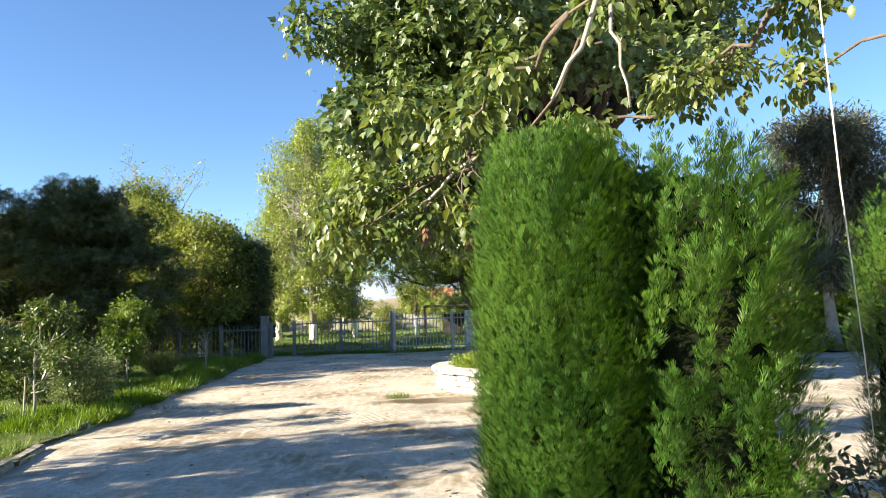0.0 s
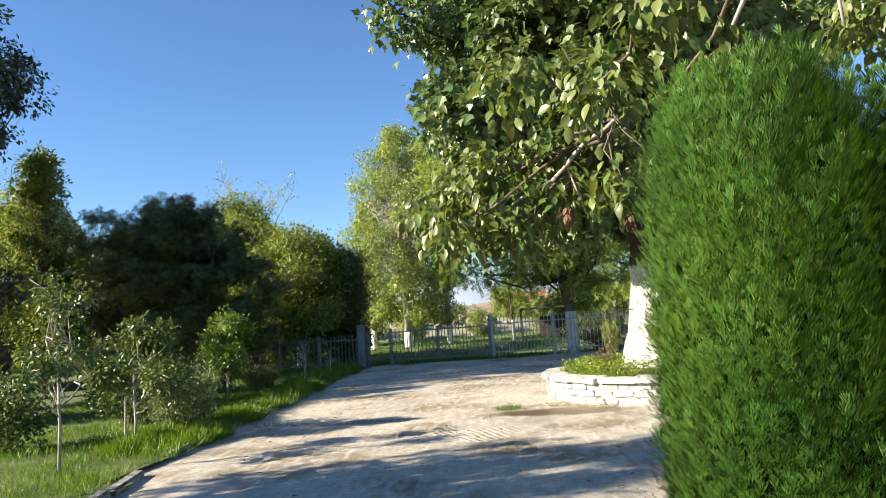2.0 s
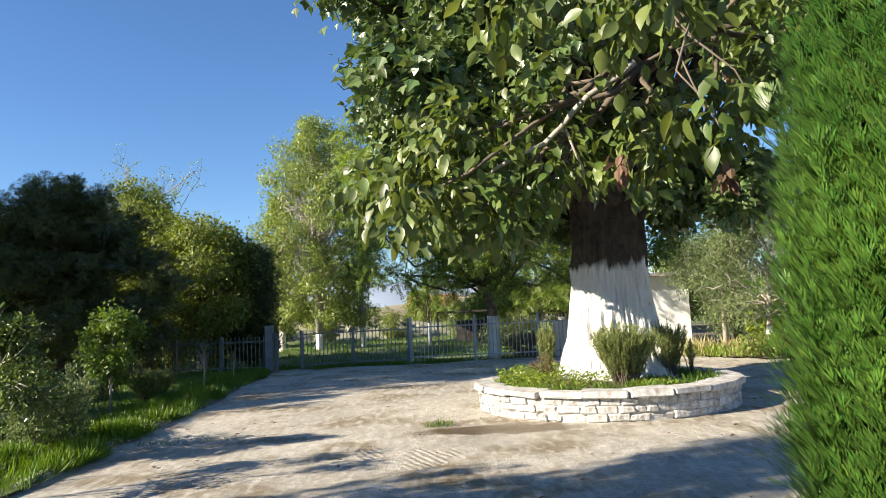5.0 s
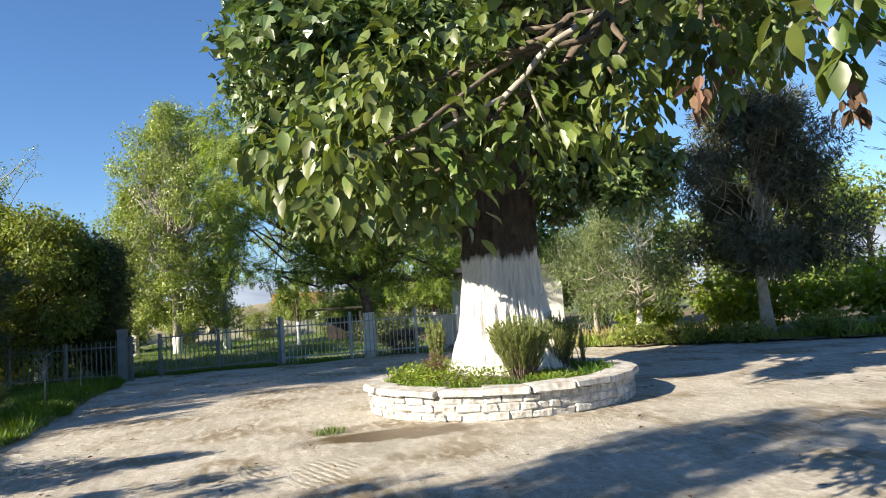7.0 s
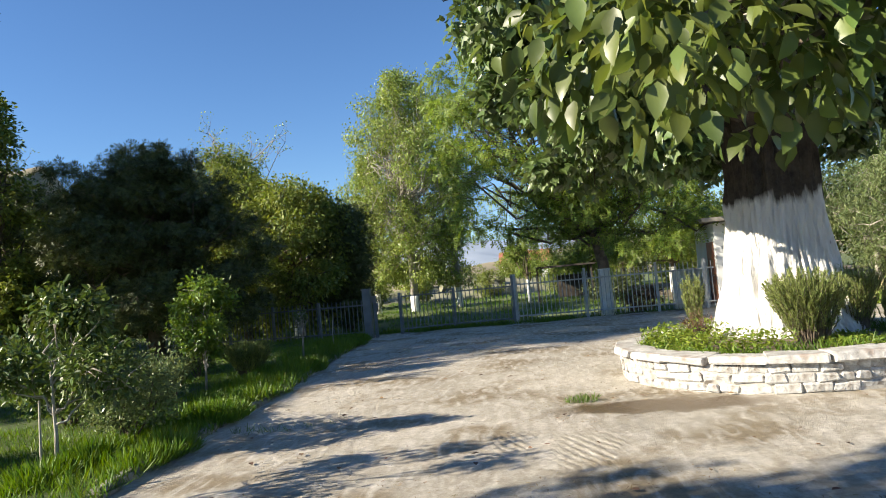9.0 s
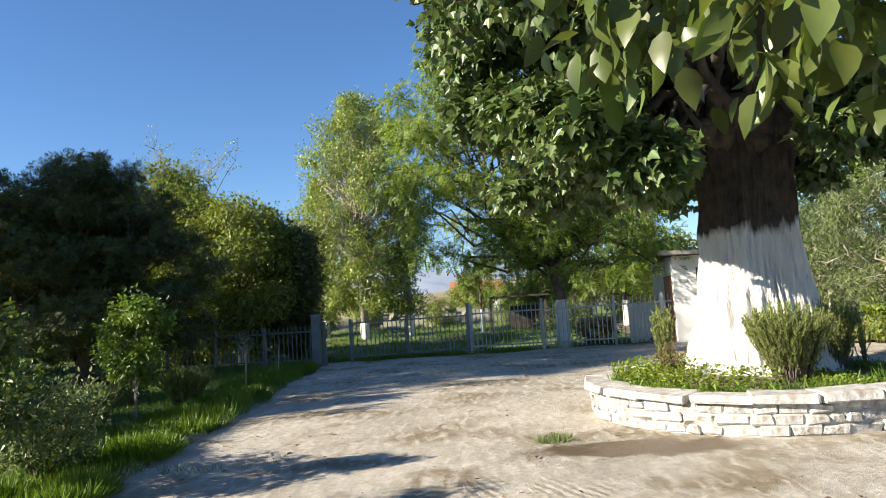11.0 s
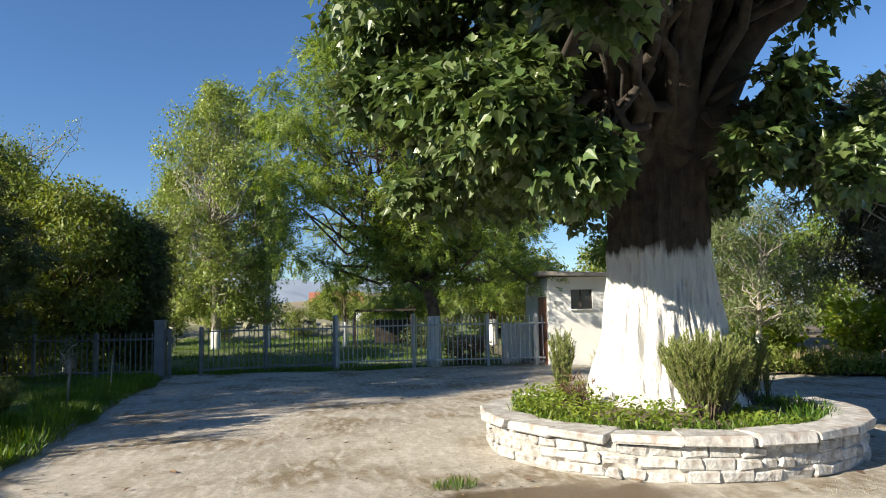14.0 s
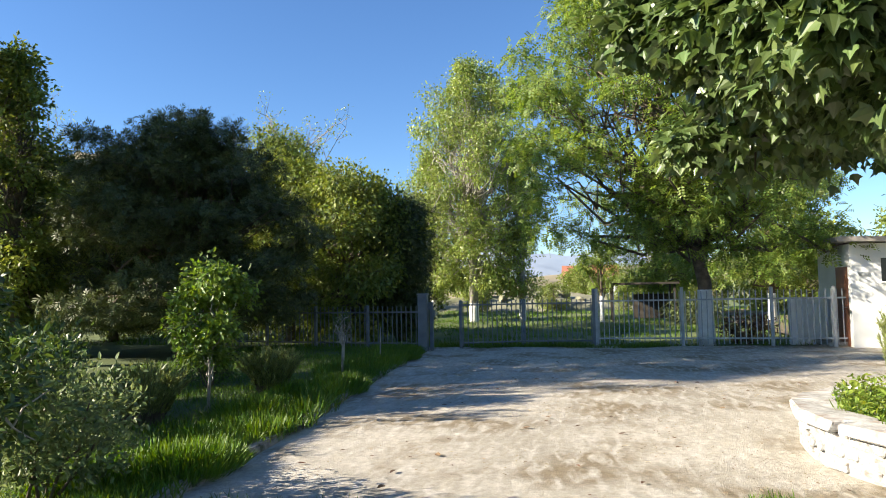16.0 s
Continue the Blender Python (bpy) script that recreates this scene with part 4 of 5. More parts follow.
def walnut():
    rng = np.random.default_rng(31)
    base = (5.4, 1.4, 0)
    ob = thing("walnut_tree", "spreading walnut tree with low hanging leafy boughs", "tree", base)
    trunk = [(0, 0, -0.05, 0.30), (0.05, 0.1, 1.2, 0.25), (-0.1, 0.3, 2.3, 0.22), (-0.4, 0.6, 3.4, 0.17), (-0.6, 1.0, 4.6, 0.10)]
    tv, tf = tubes([trunk], 12, 0.04, 2)
    solid("trunk", tv, tf, M_BARK_GREY, ob, smooth=True)
    spots = []
    for x, y, z in ((-0.85, 6.5, 2.32), (-0.5, 6.6, 2.25), (0.0, 6.6, 2.5), (-0.6, 6.65, 2.7), (-0.1, 6.7, 2.9), (0.5, 6.5, 2.6), (0.85, 6.3, 2.8), (0.35, 5.9, 3.1),
                    (1.2, 6.1, 3.05), (0.4, 6.9, 2.85), (1.5, 6.6, 3.0), (2.2, 6.2, 3.5), (2.8, 6.6, 3.75), (0.55, 5.0, 3.35), (1.25, 4.8, 3.75), (2.0, 5.0, 4.0),
                    (2.9, 5.3, 3.85), (3.3, 4.4, 3.8), (2.4, 3.8, 4.0), (1.5, 7.2, 3.4), (3.5, 6.6, 3.7), (3.4, 3.3, 3.8), (0.2, 5.2, 2.95), (-0.3, 5.9, 3.25), (-1.08, 6.95, 2.5), (-0.75, 7.0, 2.7)):
        spots.append((x - base[0], y - base[1], z, 0.31, 0.31, 0.29))
    for i in range(16):
        a = rng.uniform(0, 2 * math.pi)
        q = rng.uniform(0.8, 2.6)
        spots.append((q * math.cos(a) - 0.2, q * math.sin(a) + 0.2, rng.uniform(3.9, 6.0), 0.6, 0.6, 0.5))
    limbs = []
    for s, mid, e in (((-0.4, 0.6, 3.4), (-3.0, 2.6, 4.1), (-4.9, 5.1, 3.05)), ((-0.3, 0.5, 3.0), (-2.4, 3.4, 3.9), (-3.2, 5.4, 3.4)),
                      ((-0.4, 0.6, 3.4), (-2.6, 2.2, 4.0), (-4.5, 3.1, 3.5)), ((-0.3, 0.4, 2.8), (-1.3, 3.2, 3.9), (-1.9, 5.1, 3.6))):
        r1 = bent(s, mid, 0.08, 0.035, 6, -0.15, 0.12, rng)
        r2 = bent(mid, e, 0.028, 0.010, 7, -0.1, 0.15, rng)
        limbs += [r1, r2]
    ends = np.array([q[:3] for r in limbs for q in r])
    # two pale bare boughs that hang free of leaves
    pale = [bent((0.45 - base[0], 6.45 - base[1], 3.05), (-0.10 - base[0], 6.5 - base[1], 2.60), 0.020, 0.015, 5, 0, 0.15, rng),
            bent((-0.10 - base[0], 6.5 - base[1], 2.60), (-0.62 - base[0], 6.55 - base[1], 2.36), 0.015, 0.008, 5, 0, 0.12, rng),
            bent((0.02 - base[0], 6.5 - base[1], 2.70), (0.12 - base[0], 6.5 - base[1], 2.38), 0.010, 0.006, 4, 0, 0.15, rng),
            bent((1.10 - base[0], 4.5 - base[1], 3.62), (0.76 - base[0], 4.5 - base[1], 2.92), 0.020, 0.010, 5, 0.06, 0.15, rng),
            bent((1.18 - base[0], 4.5 - base[1], 3.55), (1.27 - base[0], 4.5 - base[1], 2.85), 0.014, 0.008, 5, 0, 0.15, rng)]
    for c in spots:
        k = np.argmin(((ends - np.array(c[:3])) ** 2).sum(1))
        limbs.append(bent(ends[k], c[:3], 0.022, 0.008, 5, 0, 0.2, rng))
    lv, lf = tubes(limbs, 7, 0.03, 4)
    tagged(solid("branchwork", lv, lf, M_BARK, ob, smooth=True), kind="stuff")
    for run in pale:
        pv, pf = tubes([run], 7, 0.03, 4)
        solid("bough", pv, pf, M_BARK_PALE, ob, "pale bare bough", True)
    low, high = spots[:26], spots[26:]
    p, d, nn = clump_leaves(low, 34, 8, rng, 1.0, 0.21, 0.15)
    tagged(many("crown", *SMOOTH_LEAF, p, frames(d, nn), rng.uniform(0.06, 0.125, len(p)), M_WALNUT, ob, smooth=True), kind="stuff")
    p, d, nn = clump_leaves(high, 24, 9, rng, 0.9, 0.24, 0.2)
    tagged(many("upper_crown", *LEAF, p, frames(d, nn), rng.uniform(0.10, 0.18, len(p)), M_WALNUT, ob), kind="stuff")
    # sprigs at the ends of two low boughs
    near = [(x - base[0], y - base[1], z, r, r, r * 0.8) for x, y, z, r in ((-0.85, 7.1, 2.30, 0.15), (-0.62, 7.08, 2.22, 0.13), (-0.35, 7.25, 2.30, 0.17), (-0.42, 7.0, 2.10, 0.10), (0.1, 7.3, 2.45, 0.2), (-0.30, 6.98, 2.25, 0.15),
                                                                       (0.16, 4.72, 2.26, 0.10), (0.36, 4.8, 2.30, 0.10), (0.22, 4.7, 2.14, 0.05))]
    p, d, nn = clump_leaves(near, 5, 3, rng, 1.3, 0.25, 0.15)
    tagged(many("sprig_foliage", *SMOOTH_LEAF, p, frames(d, nn), rng.uniform(0.07, 0.12, len(p)), M_WALNUT, ob, smooth=True), kind="stuff")
    hang, holds = [], np.concatenate((ends, np.array([c[:3] for c in spots])))
    for c in near:
        k = np.argmin(((holds - np.array(c[:3])) ** 2).sum(1))
        hang.append(bent(holds[k], c[:3], 0.006, 0.003, 5, 0, 0.15, rng))
    hv, hf = tubes(hang, 6, 0.03, 4)
    tagged(solid("twigwork", hv, hf, M_BARK, ob, smooth=True), kind="stuff")
    dead = [(-0.10 - base[0], 4.85 - base[1], 2.12, 0.04, 0.04, 0.09), (0.20 - base[0], 4.7 - base[1], 2.03, 0.03, 0.03, 0.05), (0.82 - base[0], 6.15 - base[1], 2.72, 0.10, 0.10, 0.22), (1.45 - base[0], 5.9 - base[1], 2.68, 0.07, 0.07, 0.12)]
    p, d, nn = clump_leaves(dead, 5, 4, rng, 2.2, 0.25, 0.1)
    tagged(many("dead_leaves", *LEAF, p, frames(d, nn), rng.uniform(0.03, 0.06, len(p)), M_DEAD, ob, "withered brown leaves"), kind="stuff")


walnut()

round_top = lambda u: math.sin(math.pi * (0.12 + 0.8 * u)) ** 0.7
spindle = lambda u: float(np.interp(u, (0, 0.15, 0.45, 0.8, 1), (0.5, 0.85, 1.0, 0.62, 0.12)))
cone = lambda u: float(np.interp(u, (0, 0.2, 1), (0.9, 1.0, 0.1)))


def straight(h, r, lean=(0, 0)):
    return [(0, 0, -0.1, r * 1.25), (lean[0] * 0.3, lean[1] * 0.3, h * 0.3, r), (lean[0] * 0.7, lean[1] * 0.7, h * 0.65, r * 0.6), (lean[0], lean[1], h, r * 0.2)]


def env(n, z0, z1, r, seed, prof, size):
    return envelope(n, z0, z1, r, np.random.default_rng(seed), prof, size)


# tall poplars behind the meadow
broad = lambda u: float(np.interp(u, (0, 0.12, 0.4, 0.65, 0.85, 1), (0.55, 0.8, 1.0, 0.95, 0.66, 0.2)))
tree("poplar_tree", "tall airy poplar with yellow-green autumn leaves", (-8.1, 44.0, 0), env(185, 2.0, 13.6, 3.5, 1, broad, 0.78), straight(13.2, 0.2), M_BARK_PALE, M_POPLAR, FLAT, 0.17, 36, 8, 41, 0.5, 0.2, white=1.0, group="poplars")
tree("poplar_tree", "slender poplar with pale leaves beside a taller one", (-10.6, 45.5, 0), env(60, 1.6, 9.2, 1.9, 2, spindle, 0.75), straight(9.5, 0.16), M_BARK_PALE, M_POPLAR, FLAT, 0.17, 34, 8, 42, 0.5, white=1.2, group="poplars")
tree("poplar_tree", "lower poplar with bright yellow-green leaves", (-5.7, 45.5, 0), env(60, 1.6, 9.6, 1.9, 3, spindle, 0.75), straight(8.8, 0.15), M_BARK_PALE, M_POPLAR, FLAT, 0.17, 34, 8, 43, 0.5, white=1.2, group="poplars")
# locust beside the fence
tree("locust_tree", "feathery locust tree with a limewashed trunk foot", (1.06, 28.65, 0),
     [(x - 0.7, y, z, r * 1.25, r * 1.25, r * 0.5) for x, y, z, r, _, _ in env(150, 3.3, 10.6, 4.5, 4, round_top, 0.85)]
     + [(-4.6, -0.6, 4.4, 0.9, 0.9, 0.45), (-4.9, -0.2, 5.6, 0.9, 0.9, 0.45), (-4.4, 0.3, 3.5, 0.9, 0.9, 0.45), (-4.8, 0.2, 7.4, 0.8, 0.8, 0.4), (-5.0, 0.0, 8.8, 0.6, 0.6, 0.4), (-3.4, -0.8, 3.1, 0.9, 0.9, 0.45),
        (2.6, -0.8, 3.1, 0.8, 0.8, 0.5), (3.4, -1.0, 2.7, 0.7, 0.7, 0.4), (1.5, -0.8, 2.7, 0.8, 0.8, 0.5), (-1.6, -0.8, 2.9, 0.9, 0.9, 0.5), (0.4, -1.2, 2.8, 0.8, 0.8, 0.45)],
     [(0, 0, -0.1, 0.24), (0, 0, 1.7, 0.19), (-0.3, 0, 3.2, 0.16), (-0.9, 0, 5.5, 0.11), (-1.3, 0, 9.6, 0.04)], M_BARK, M_LOCUST, FEATHER, 0.36, 25, 5, 44, 0.5, 0.2, white=1.55, limb_r=0.4)
tree("locust_tree", "young locust tree with yellowing feathery leaves", (-1.6, 41.5, 0), env(9, 2.0, 4.0, 1.0, 5, round_top, 0.6), straight(3.6, 0.08), M_BARK, M_LOCUST, FEATHER, 0.35, 24, 5, 45, 0.5, white=1.3)
tree("locust_tree", "distant locust tree with thin green foliage", (5.5, 40.0, 0), env(40, 2.0, 7.0, 3.2, 6, round_top, 1.0), straight(5.4, 0.16), M_BARK, M_LOCUST, FEATHER, 0.45, 30, 5, 46, 0.5, white=1.3)
tree("locust_tree", "distant locust tree with thin green foliage", (1.8, 52.0, 0), env(22, 1.6, 5.6, 3.0, 61, round_top, 1.0), straight(5.0, 0.16), M_BARK, M_LOCUST, FEATHER, 0.45, 26, 5, 47, 0.5)
# dark conifers over the lawn
CEDAR_BOUGHS = [(x, y, z + 0.5 * noise.noise((x, y, 3)), r * 1.4, r * 1.4, r * 0.3) for x, y, z, r, _, _ in env(120, 0.9, 5.7, 3.3, 7, lambda u: float(np.interp(u, (0, 0.3, 0.7, 1), (0.8, 1, 0.8, 0.4))), 0.72)]
CEDAR_BOUGHS += [(3.1, -0.6, 3.9, 0.9, 0.9, 0.22), (3.6, -0.2, 3.1, 0.8, 0.8, 0.2), (2.5, -1.0, 4.9, 0.9, 0.9, 0.22), (3.3, -1.0, 2.3, 0.8, 0.8, 0.2), (1.4, -0.6, 5.9, 0.8, 0.8, 0.22), (-0.6, 0.2, 6.4, 0.7, 0.7, 0.25),
                 (-2.0, -0.8, 5.9, 0.9, 0.9, 0.24), (-3.2, -0.4, 5.2, 0.9, 0.9, 0.24), (-3.9, -0.6, 4.0, 0.9, 0.9, 0.22), (0.5, -0.3, 6.3, 0.5, 0.5, 0.25)]
tree("cedar_tree", "dark spreading cedar with layered needle boughs", (-13.0, 24.8, 0.05), CEDAR_BOUGHS, straight(6.0, 0.2), M_BARK, M_CEDAR, NEEDLES, 0.24, 40, 8, 48, 0.05)
tree("broadleaf_tree", "slim young tree with yellowing green leaves", (-17.2, 23.6, 0.05), env(60, 0.8, 8.2, 1.35, 8, spindle, 0.55), straight(8.4, 0.10), M_BARK, M_WOOD_GREEN, FLAT, 0.17, 40, 8, 49, 0.3)
# thicket of mixed trees behind the left fence
for i, (x, y, h, r, mt, lab) in enumerate(((-15.0, 33.0, 8.2, 3.2, M_WOOD_GREEN, "mid-green tree of a mixed thicket"), (-10.4, 30.6, 6.2, 2.1, M_WOOD_GREEN, "yellowing green tree of a mixed thicket"),
                                           (-20.5, 32.0, 7.0, 3.0, M_WOOD_GREEN, "mid-green tree of a mixed thicket"), (-25.0, 30.0, 8.6, 3.6, M_WOOD_GREEN, "broad green tree of a mixed thicket"),
                                           (-8.7, 31.6, 5.3, 0.9, M_CEDAR, "narrow tree of a mixed thicket"), (-22.0, 24.0, 7.8, 2.6, M_POPLAR, "slim young tree with yellow-green leaves"),
                                           (-28.0, 25.0, 7.0, 3.2, M_WOOD_GREEN, "broad green tree of a mixed thicket"), (-12.9, 31.6, 7.0, 2.2, M_WOOD_GREEN, "mid-green tree of a mixed thicket"))):
    tree("broadleaf_tree", lab, (x, y, 0), [(x_, y_, z_ + 0.9 * noise.noise((x_ * 0.6, y_ * 0.6, i)), *q_) for x_, y_, z_, *q_ in env(84, 0.7, h - 0.5, r * 1.08, 20 + i, round_top, 0.78)], straight(h * 0.85, 0.16), M_BARK, mt, FLAT if mt is not M_CEDAR else NEEDLES, 0.17, 46, 8, 60 + i, 0.4, white=1.1 if i in (0, 1) else 0.0, group="thicket")


def bare_tree(at, h, r, seed, label):
    rng = np.random.default_rng(seed)
    ob = thing("bare_tree", label, "tree", at)
    runs = [[(0, 0, -0.1, 0.10), (0, 0, h * 0.5, 0.07), (0.1, 0, h * 0.75, 0.04)]]
    tv, tf = tubes(runs, 7)
    solid("trunk", tv, tf, M_BARE, ob, smooth=True)
    runs, tips = [], []
    for i in range(16):
        a = rng.uniform(0, 2 * math.pi)
        s = (0, 0, h * rng.uniform(0.4, 0.72))
        e = np.array((r * math.cos(a) * rng.uniform(0.4, 1), r * math.sin(a) * rng.uniform(0.4, 1), h * rng.uniform(0.8, 1.0)))
        b = bent(s, e, 0.04, 0.012, 6, -0.2, 0.15, rng)
        runs.append(b)
        for k in (2, 3, 4, 5, 6):
            for _ in range(2):
                q = np.array(b[k][:3]) + ball(1, rng)[0] * 0.55 + (0, 0, 0.35)
                runs.append(bent(b[k][:3], q, 0.012, 0.006, 3, 0, 0.2, rng))
                tips.append(q)
    lv, lf = tubes(runs, 4)
    tagged(solid("branchwork", lv, lf, M_BARE, ob), kind="stuff")
    tips = np.repeat(np.array(tips), 5, 0) + rng.normal(size=(len(tips) * 5, 3)) * 0.12
    tagged(many("crown", *LEAF, tips, frames(ball(len(tips), rng), ball(len(tips), rng)), 0.11, M_POPLAR, ob), kind="stuff")


for i, (x, y, h, r) in enumerate(((-19, 50, 6.5, 3.2), (-14.5, 54, 6.0, 3.0), (-25, 46, 7.0, 3.6), (-31, 40, 8.0, 4.0), (4.5, 64, 4.6, 3.0), (10, 58, 5.6, 3.4), (15.5, 50, 6.0, 3.4), (9, 47, 5.4, 2.8),
                                  (-2.5, 84, 4.2, 3.0), (-12, 70, 5.0, 3.2), (24, 44, 6.5, 4.0), (27, 34, 6.5, 3.6))):
    tree("broadleaf_tree", "green tree in the hedgerow beyond the meadow", (x, y, 0), env(26, 0.6, h - 0.6, r, 320 + i, round_top, 1.15), straight(h * 0.8, 0.16), M_BARK, M_WOOD_GREEN, FLAT, 0.3, 34, 7, 360 + i, 0.4, group="far hedgerow")
HEDGE = [o for o in bpy.data.objects if o.get("group") == "far hedgerow"]
for i, (x, y, k) in enumerate(((-34, 62, 0.8), (-27, 64, 0.75), (-21, 66, 0.7), (-15.5, 63, 0.62), (-10.5, 60, 0.45), (-4.8, 61, 0.40), (0.5, 60, 0.45), (5.0, 55, 0.55), (12.5, 66, 0.8), (19, 60, 0.9), (26, 55, 0.9), (33, 46, 1.0), (-2, 72, 0.5), (3, 76, 0.6), (-8, 78, 0.5))):
    copy_thing(HEDGE[i % 6], pose(x, y, 0, 0, 0, i * 67) @ Matrix.Scale(k, 4))
bare_tree((-15.2, 36.5, 0), 10.4, 2.8, 5, "nearly leafless tree with thin grey twigs")
bare_tree((-26.5, 34.0, 0), 10.8, 2.8, 6, "nearly leafless tree with reddish grey twigs")
# trees to the west that shade the drive; the first is seen at the garden's edge
tree("broadleaf_tree", "tall dark tree at the edge of the lawn", (-18.2, 19.8, 0.05), env(110, 6.8, 12.6, 3.0, 9, round_top, 0.8), straight(12.0, 0.26), M_BARK, M_OLIVE, FLAT, 0.19, 42, 8, 71, 0.5)
# these four stand out of view, added for the shade they cast
tree("broadleaf_tree", "tree beside the lawn casting broken shade", (-11.6, 3.6, 0.05), [(x, y, z, r * 0.55, r * 0.55, r * 1.1) for x, y, z, r, _, _ in env(46, 2.0, 8.4, 1.45, 10, round_top, 0.7)], straight(8.0, 0.16), M_BARK, M_OLIVE, FLAT, 0.2, 34, 7, 72, 0.4)
tree("broadleaf_tree", "tall tree beside the lawn casting broken shade", (-17.6, 16.0, 0.05), env(90, 3.6, 11.4, 3.0, 23, round_top, 0.85), straight(10.5, 0.22), M_BARK, M_OLIVE, FLAT, 0.2, 40, 7, 80, 0.4)
tree("broadleaf_tree", "low tree shading the lawn", (-13.2, 14.6, 0.05), env(26, 1.3, 4.6, 2.0, 19, round_top, 0.7), straight(4.2, 0.14), M_BARK, M_OLIVE, FLAT, 0.2, 40, 7, 79, 0.4)
tree("broadleaf_tree", "slim tree beside the lawn casting broken shade", (-9.0, 0.2, 0.05), env(14, 2.4, 5.0, 1.3, 11, round_top, 0.7), straight(4.8, 0.12), M_BARK, M_OLIVE, LEAF, 0.2, 36, 7, 73, 0.4)
# olives and shrubs beyond the planter
tree("olive_tree", "dark dense olive tree with a pale grey trunk", (11.7, 21.2, 0.05), env(60, 2.2, 6.9, 2.6, 12, lambda u: float(np.interp(u, (0, 0.3, 0.7, 1), (0.8, 1, 0.75, 0.2))), 0.75),
     [(0, 0, -0.1, 0.24), (-0.05, 0, 0.5, 0.18), (-0.1, 0, 1.6, 0.14), (0.1, 0, 3.6, 0.10), (0, 0, 6.0, 0.04)], M_BARK_GREY, M_OLIVE, NARROW, 0.22, 95, 10, 74, 0.2, limb_r=0.2)
tree("olive_tree", "low grey-green olive with thin pale stems", (8.9, 23.6, 0.05), env(30, 1.0, 4.3, 1.7, 13, round_top, 0.7), straight(3.8, 0.08, (0.3, 0)), M_BARK_PALE, M_OLIVE_PALE, NARROW, 0.15, 60, 9, 75, 0.3, white=0.8)
tree("olive_tree", "low grey-green olive with thin pale stems", (8.9, 26.8, 0.05), env(26, 0.9, 4.4, 1.6, 14, round_top, 0.7), straight(3.8, 0.08), M_BARK_PALE, M_OLIVE_PALE, NARROW, 0.15, 60, 9, 76, 0.3)
tree("broadleaf_tree", "pale green feathery tree behind the olives", (11.5, 32.0, 0.05), env(34, 1.5, 6.4, 3.4, 15, round_top, 1.0), straight(5.5, 0.14), M_BARK, M_LOCUST, FLAT, 0.22, 50, 8, 77, 0.4)
tree("broadleaf_tree", "pale green feathery tree behind the olives", (19.0, 30.0, 0.05), env(34, 1.2, 6.4, 3.6, 16, round_top, 1.0), straight(5.5, 0.14), M_BARK, M_LOCUST, FLAT, 0.22, 50, 8, 78, 0.4)


def bush(name, label, at, r, h, mat, outline, leaf, n, seed, upright=0.0, category="shrub", group="", stems=7, white=0.0):
    """A shrub: bent stems and leaves on twigs; upright > 0 points the leaves up."""
    rng = np.random.default_rng(seed)
    ob = thing(name, label, category, at, group)
    runs, clumps = [], []
    for i in range(stems):
        a = 2 * math.pi * i / stems + rng.uniform(-0.3, 0.3)
        q = r * rng.uniform(0.3, 0.75)
        e = (q * math.cos(a), q * math.sin(a), h * rng.uniform(0.45, 0.8))
        runs.append(bent((0.03 * math.cos(a), 0.03 * math.sin(a), -0.04), e, 0.016, 0.006, 5, 0, 0.2, rng))
        clumps.append((*e, r * 0.5, r * 0.5, h * 0.32))
        clumps.append((e[0] * 0.8, e[1] * 0.8, e[2] * 0.55, r * 0.45, r * 0.45, h * 0.28))
    sv, sf = tubes(runs, 5)
    tagged(solid("stemwork", sv, sf, M_BARK, ob, smooth=True), kind="stuff")
    k = max(4, n // (len(clumps) * 7))
    p, d, nn = clump_leaves(clumps, k, 7, rng, 0.1, 0.16, 0.25)
    if upright:
        d = d * (1 - upright) + np.array((0, 0, 1.0)) * upright + rng.normal(size=d.shape) * 0.15
        nn = ball(len(p), rng)
    ok = p[:, 2] > 0.03
    tagged(many("foliage", *outline, p[ok], frames(d[ok], nn[ok]), rng.uniform(0.6, 1.15, ok.sum()) * leaf, mat, ob), kind="stuff")
    return ob


NEEDLE = ([(0, 0, 0), (0.085, 0.4, 0.02), (0, 1, 0), (-0.085, 0.4, 0.02)], [(0, 1, 2, 3)])


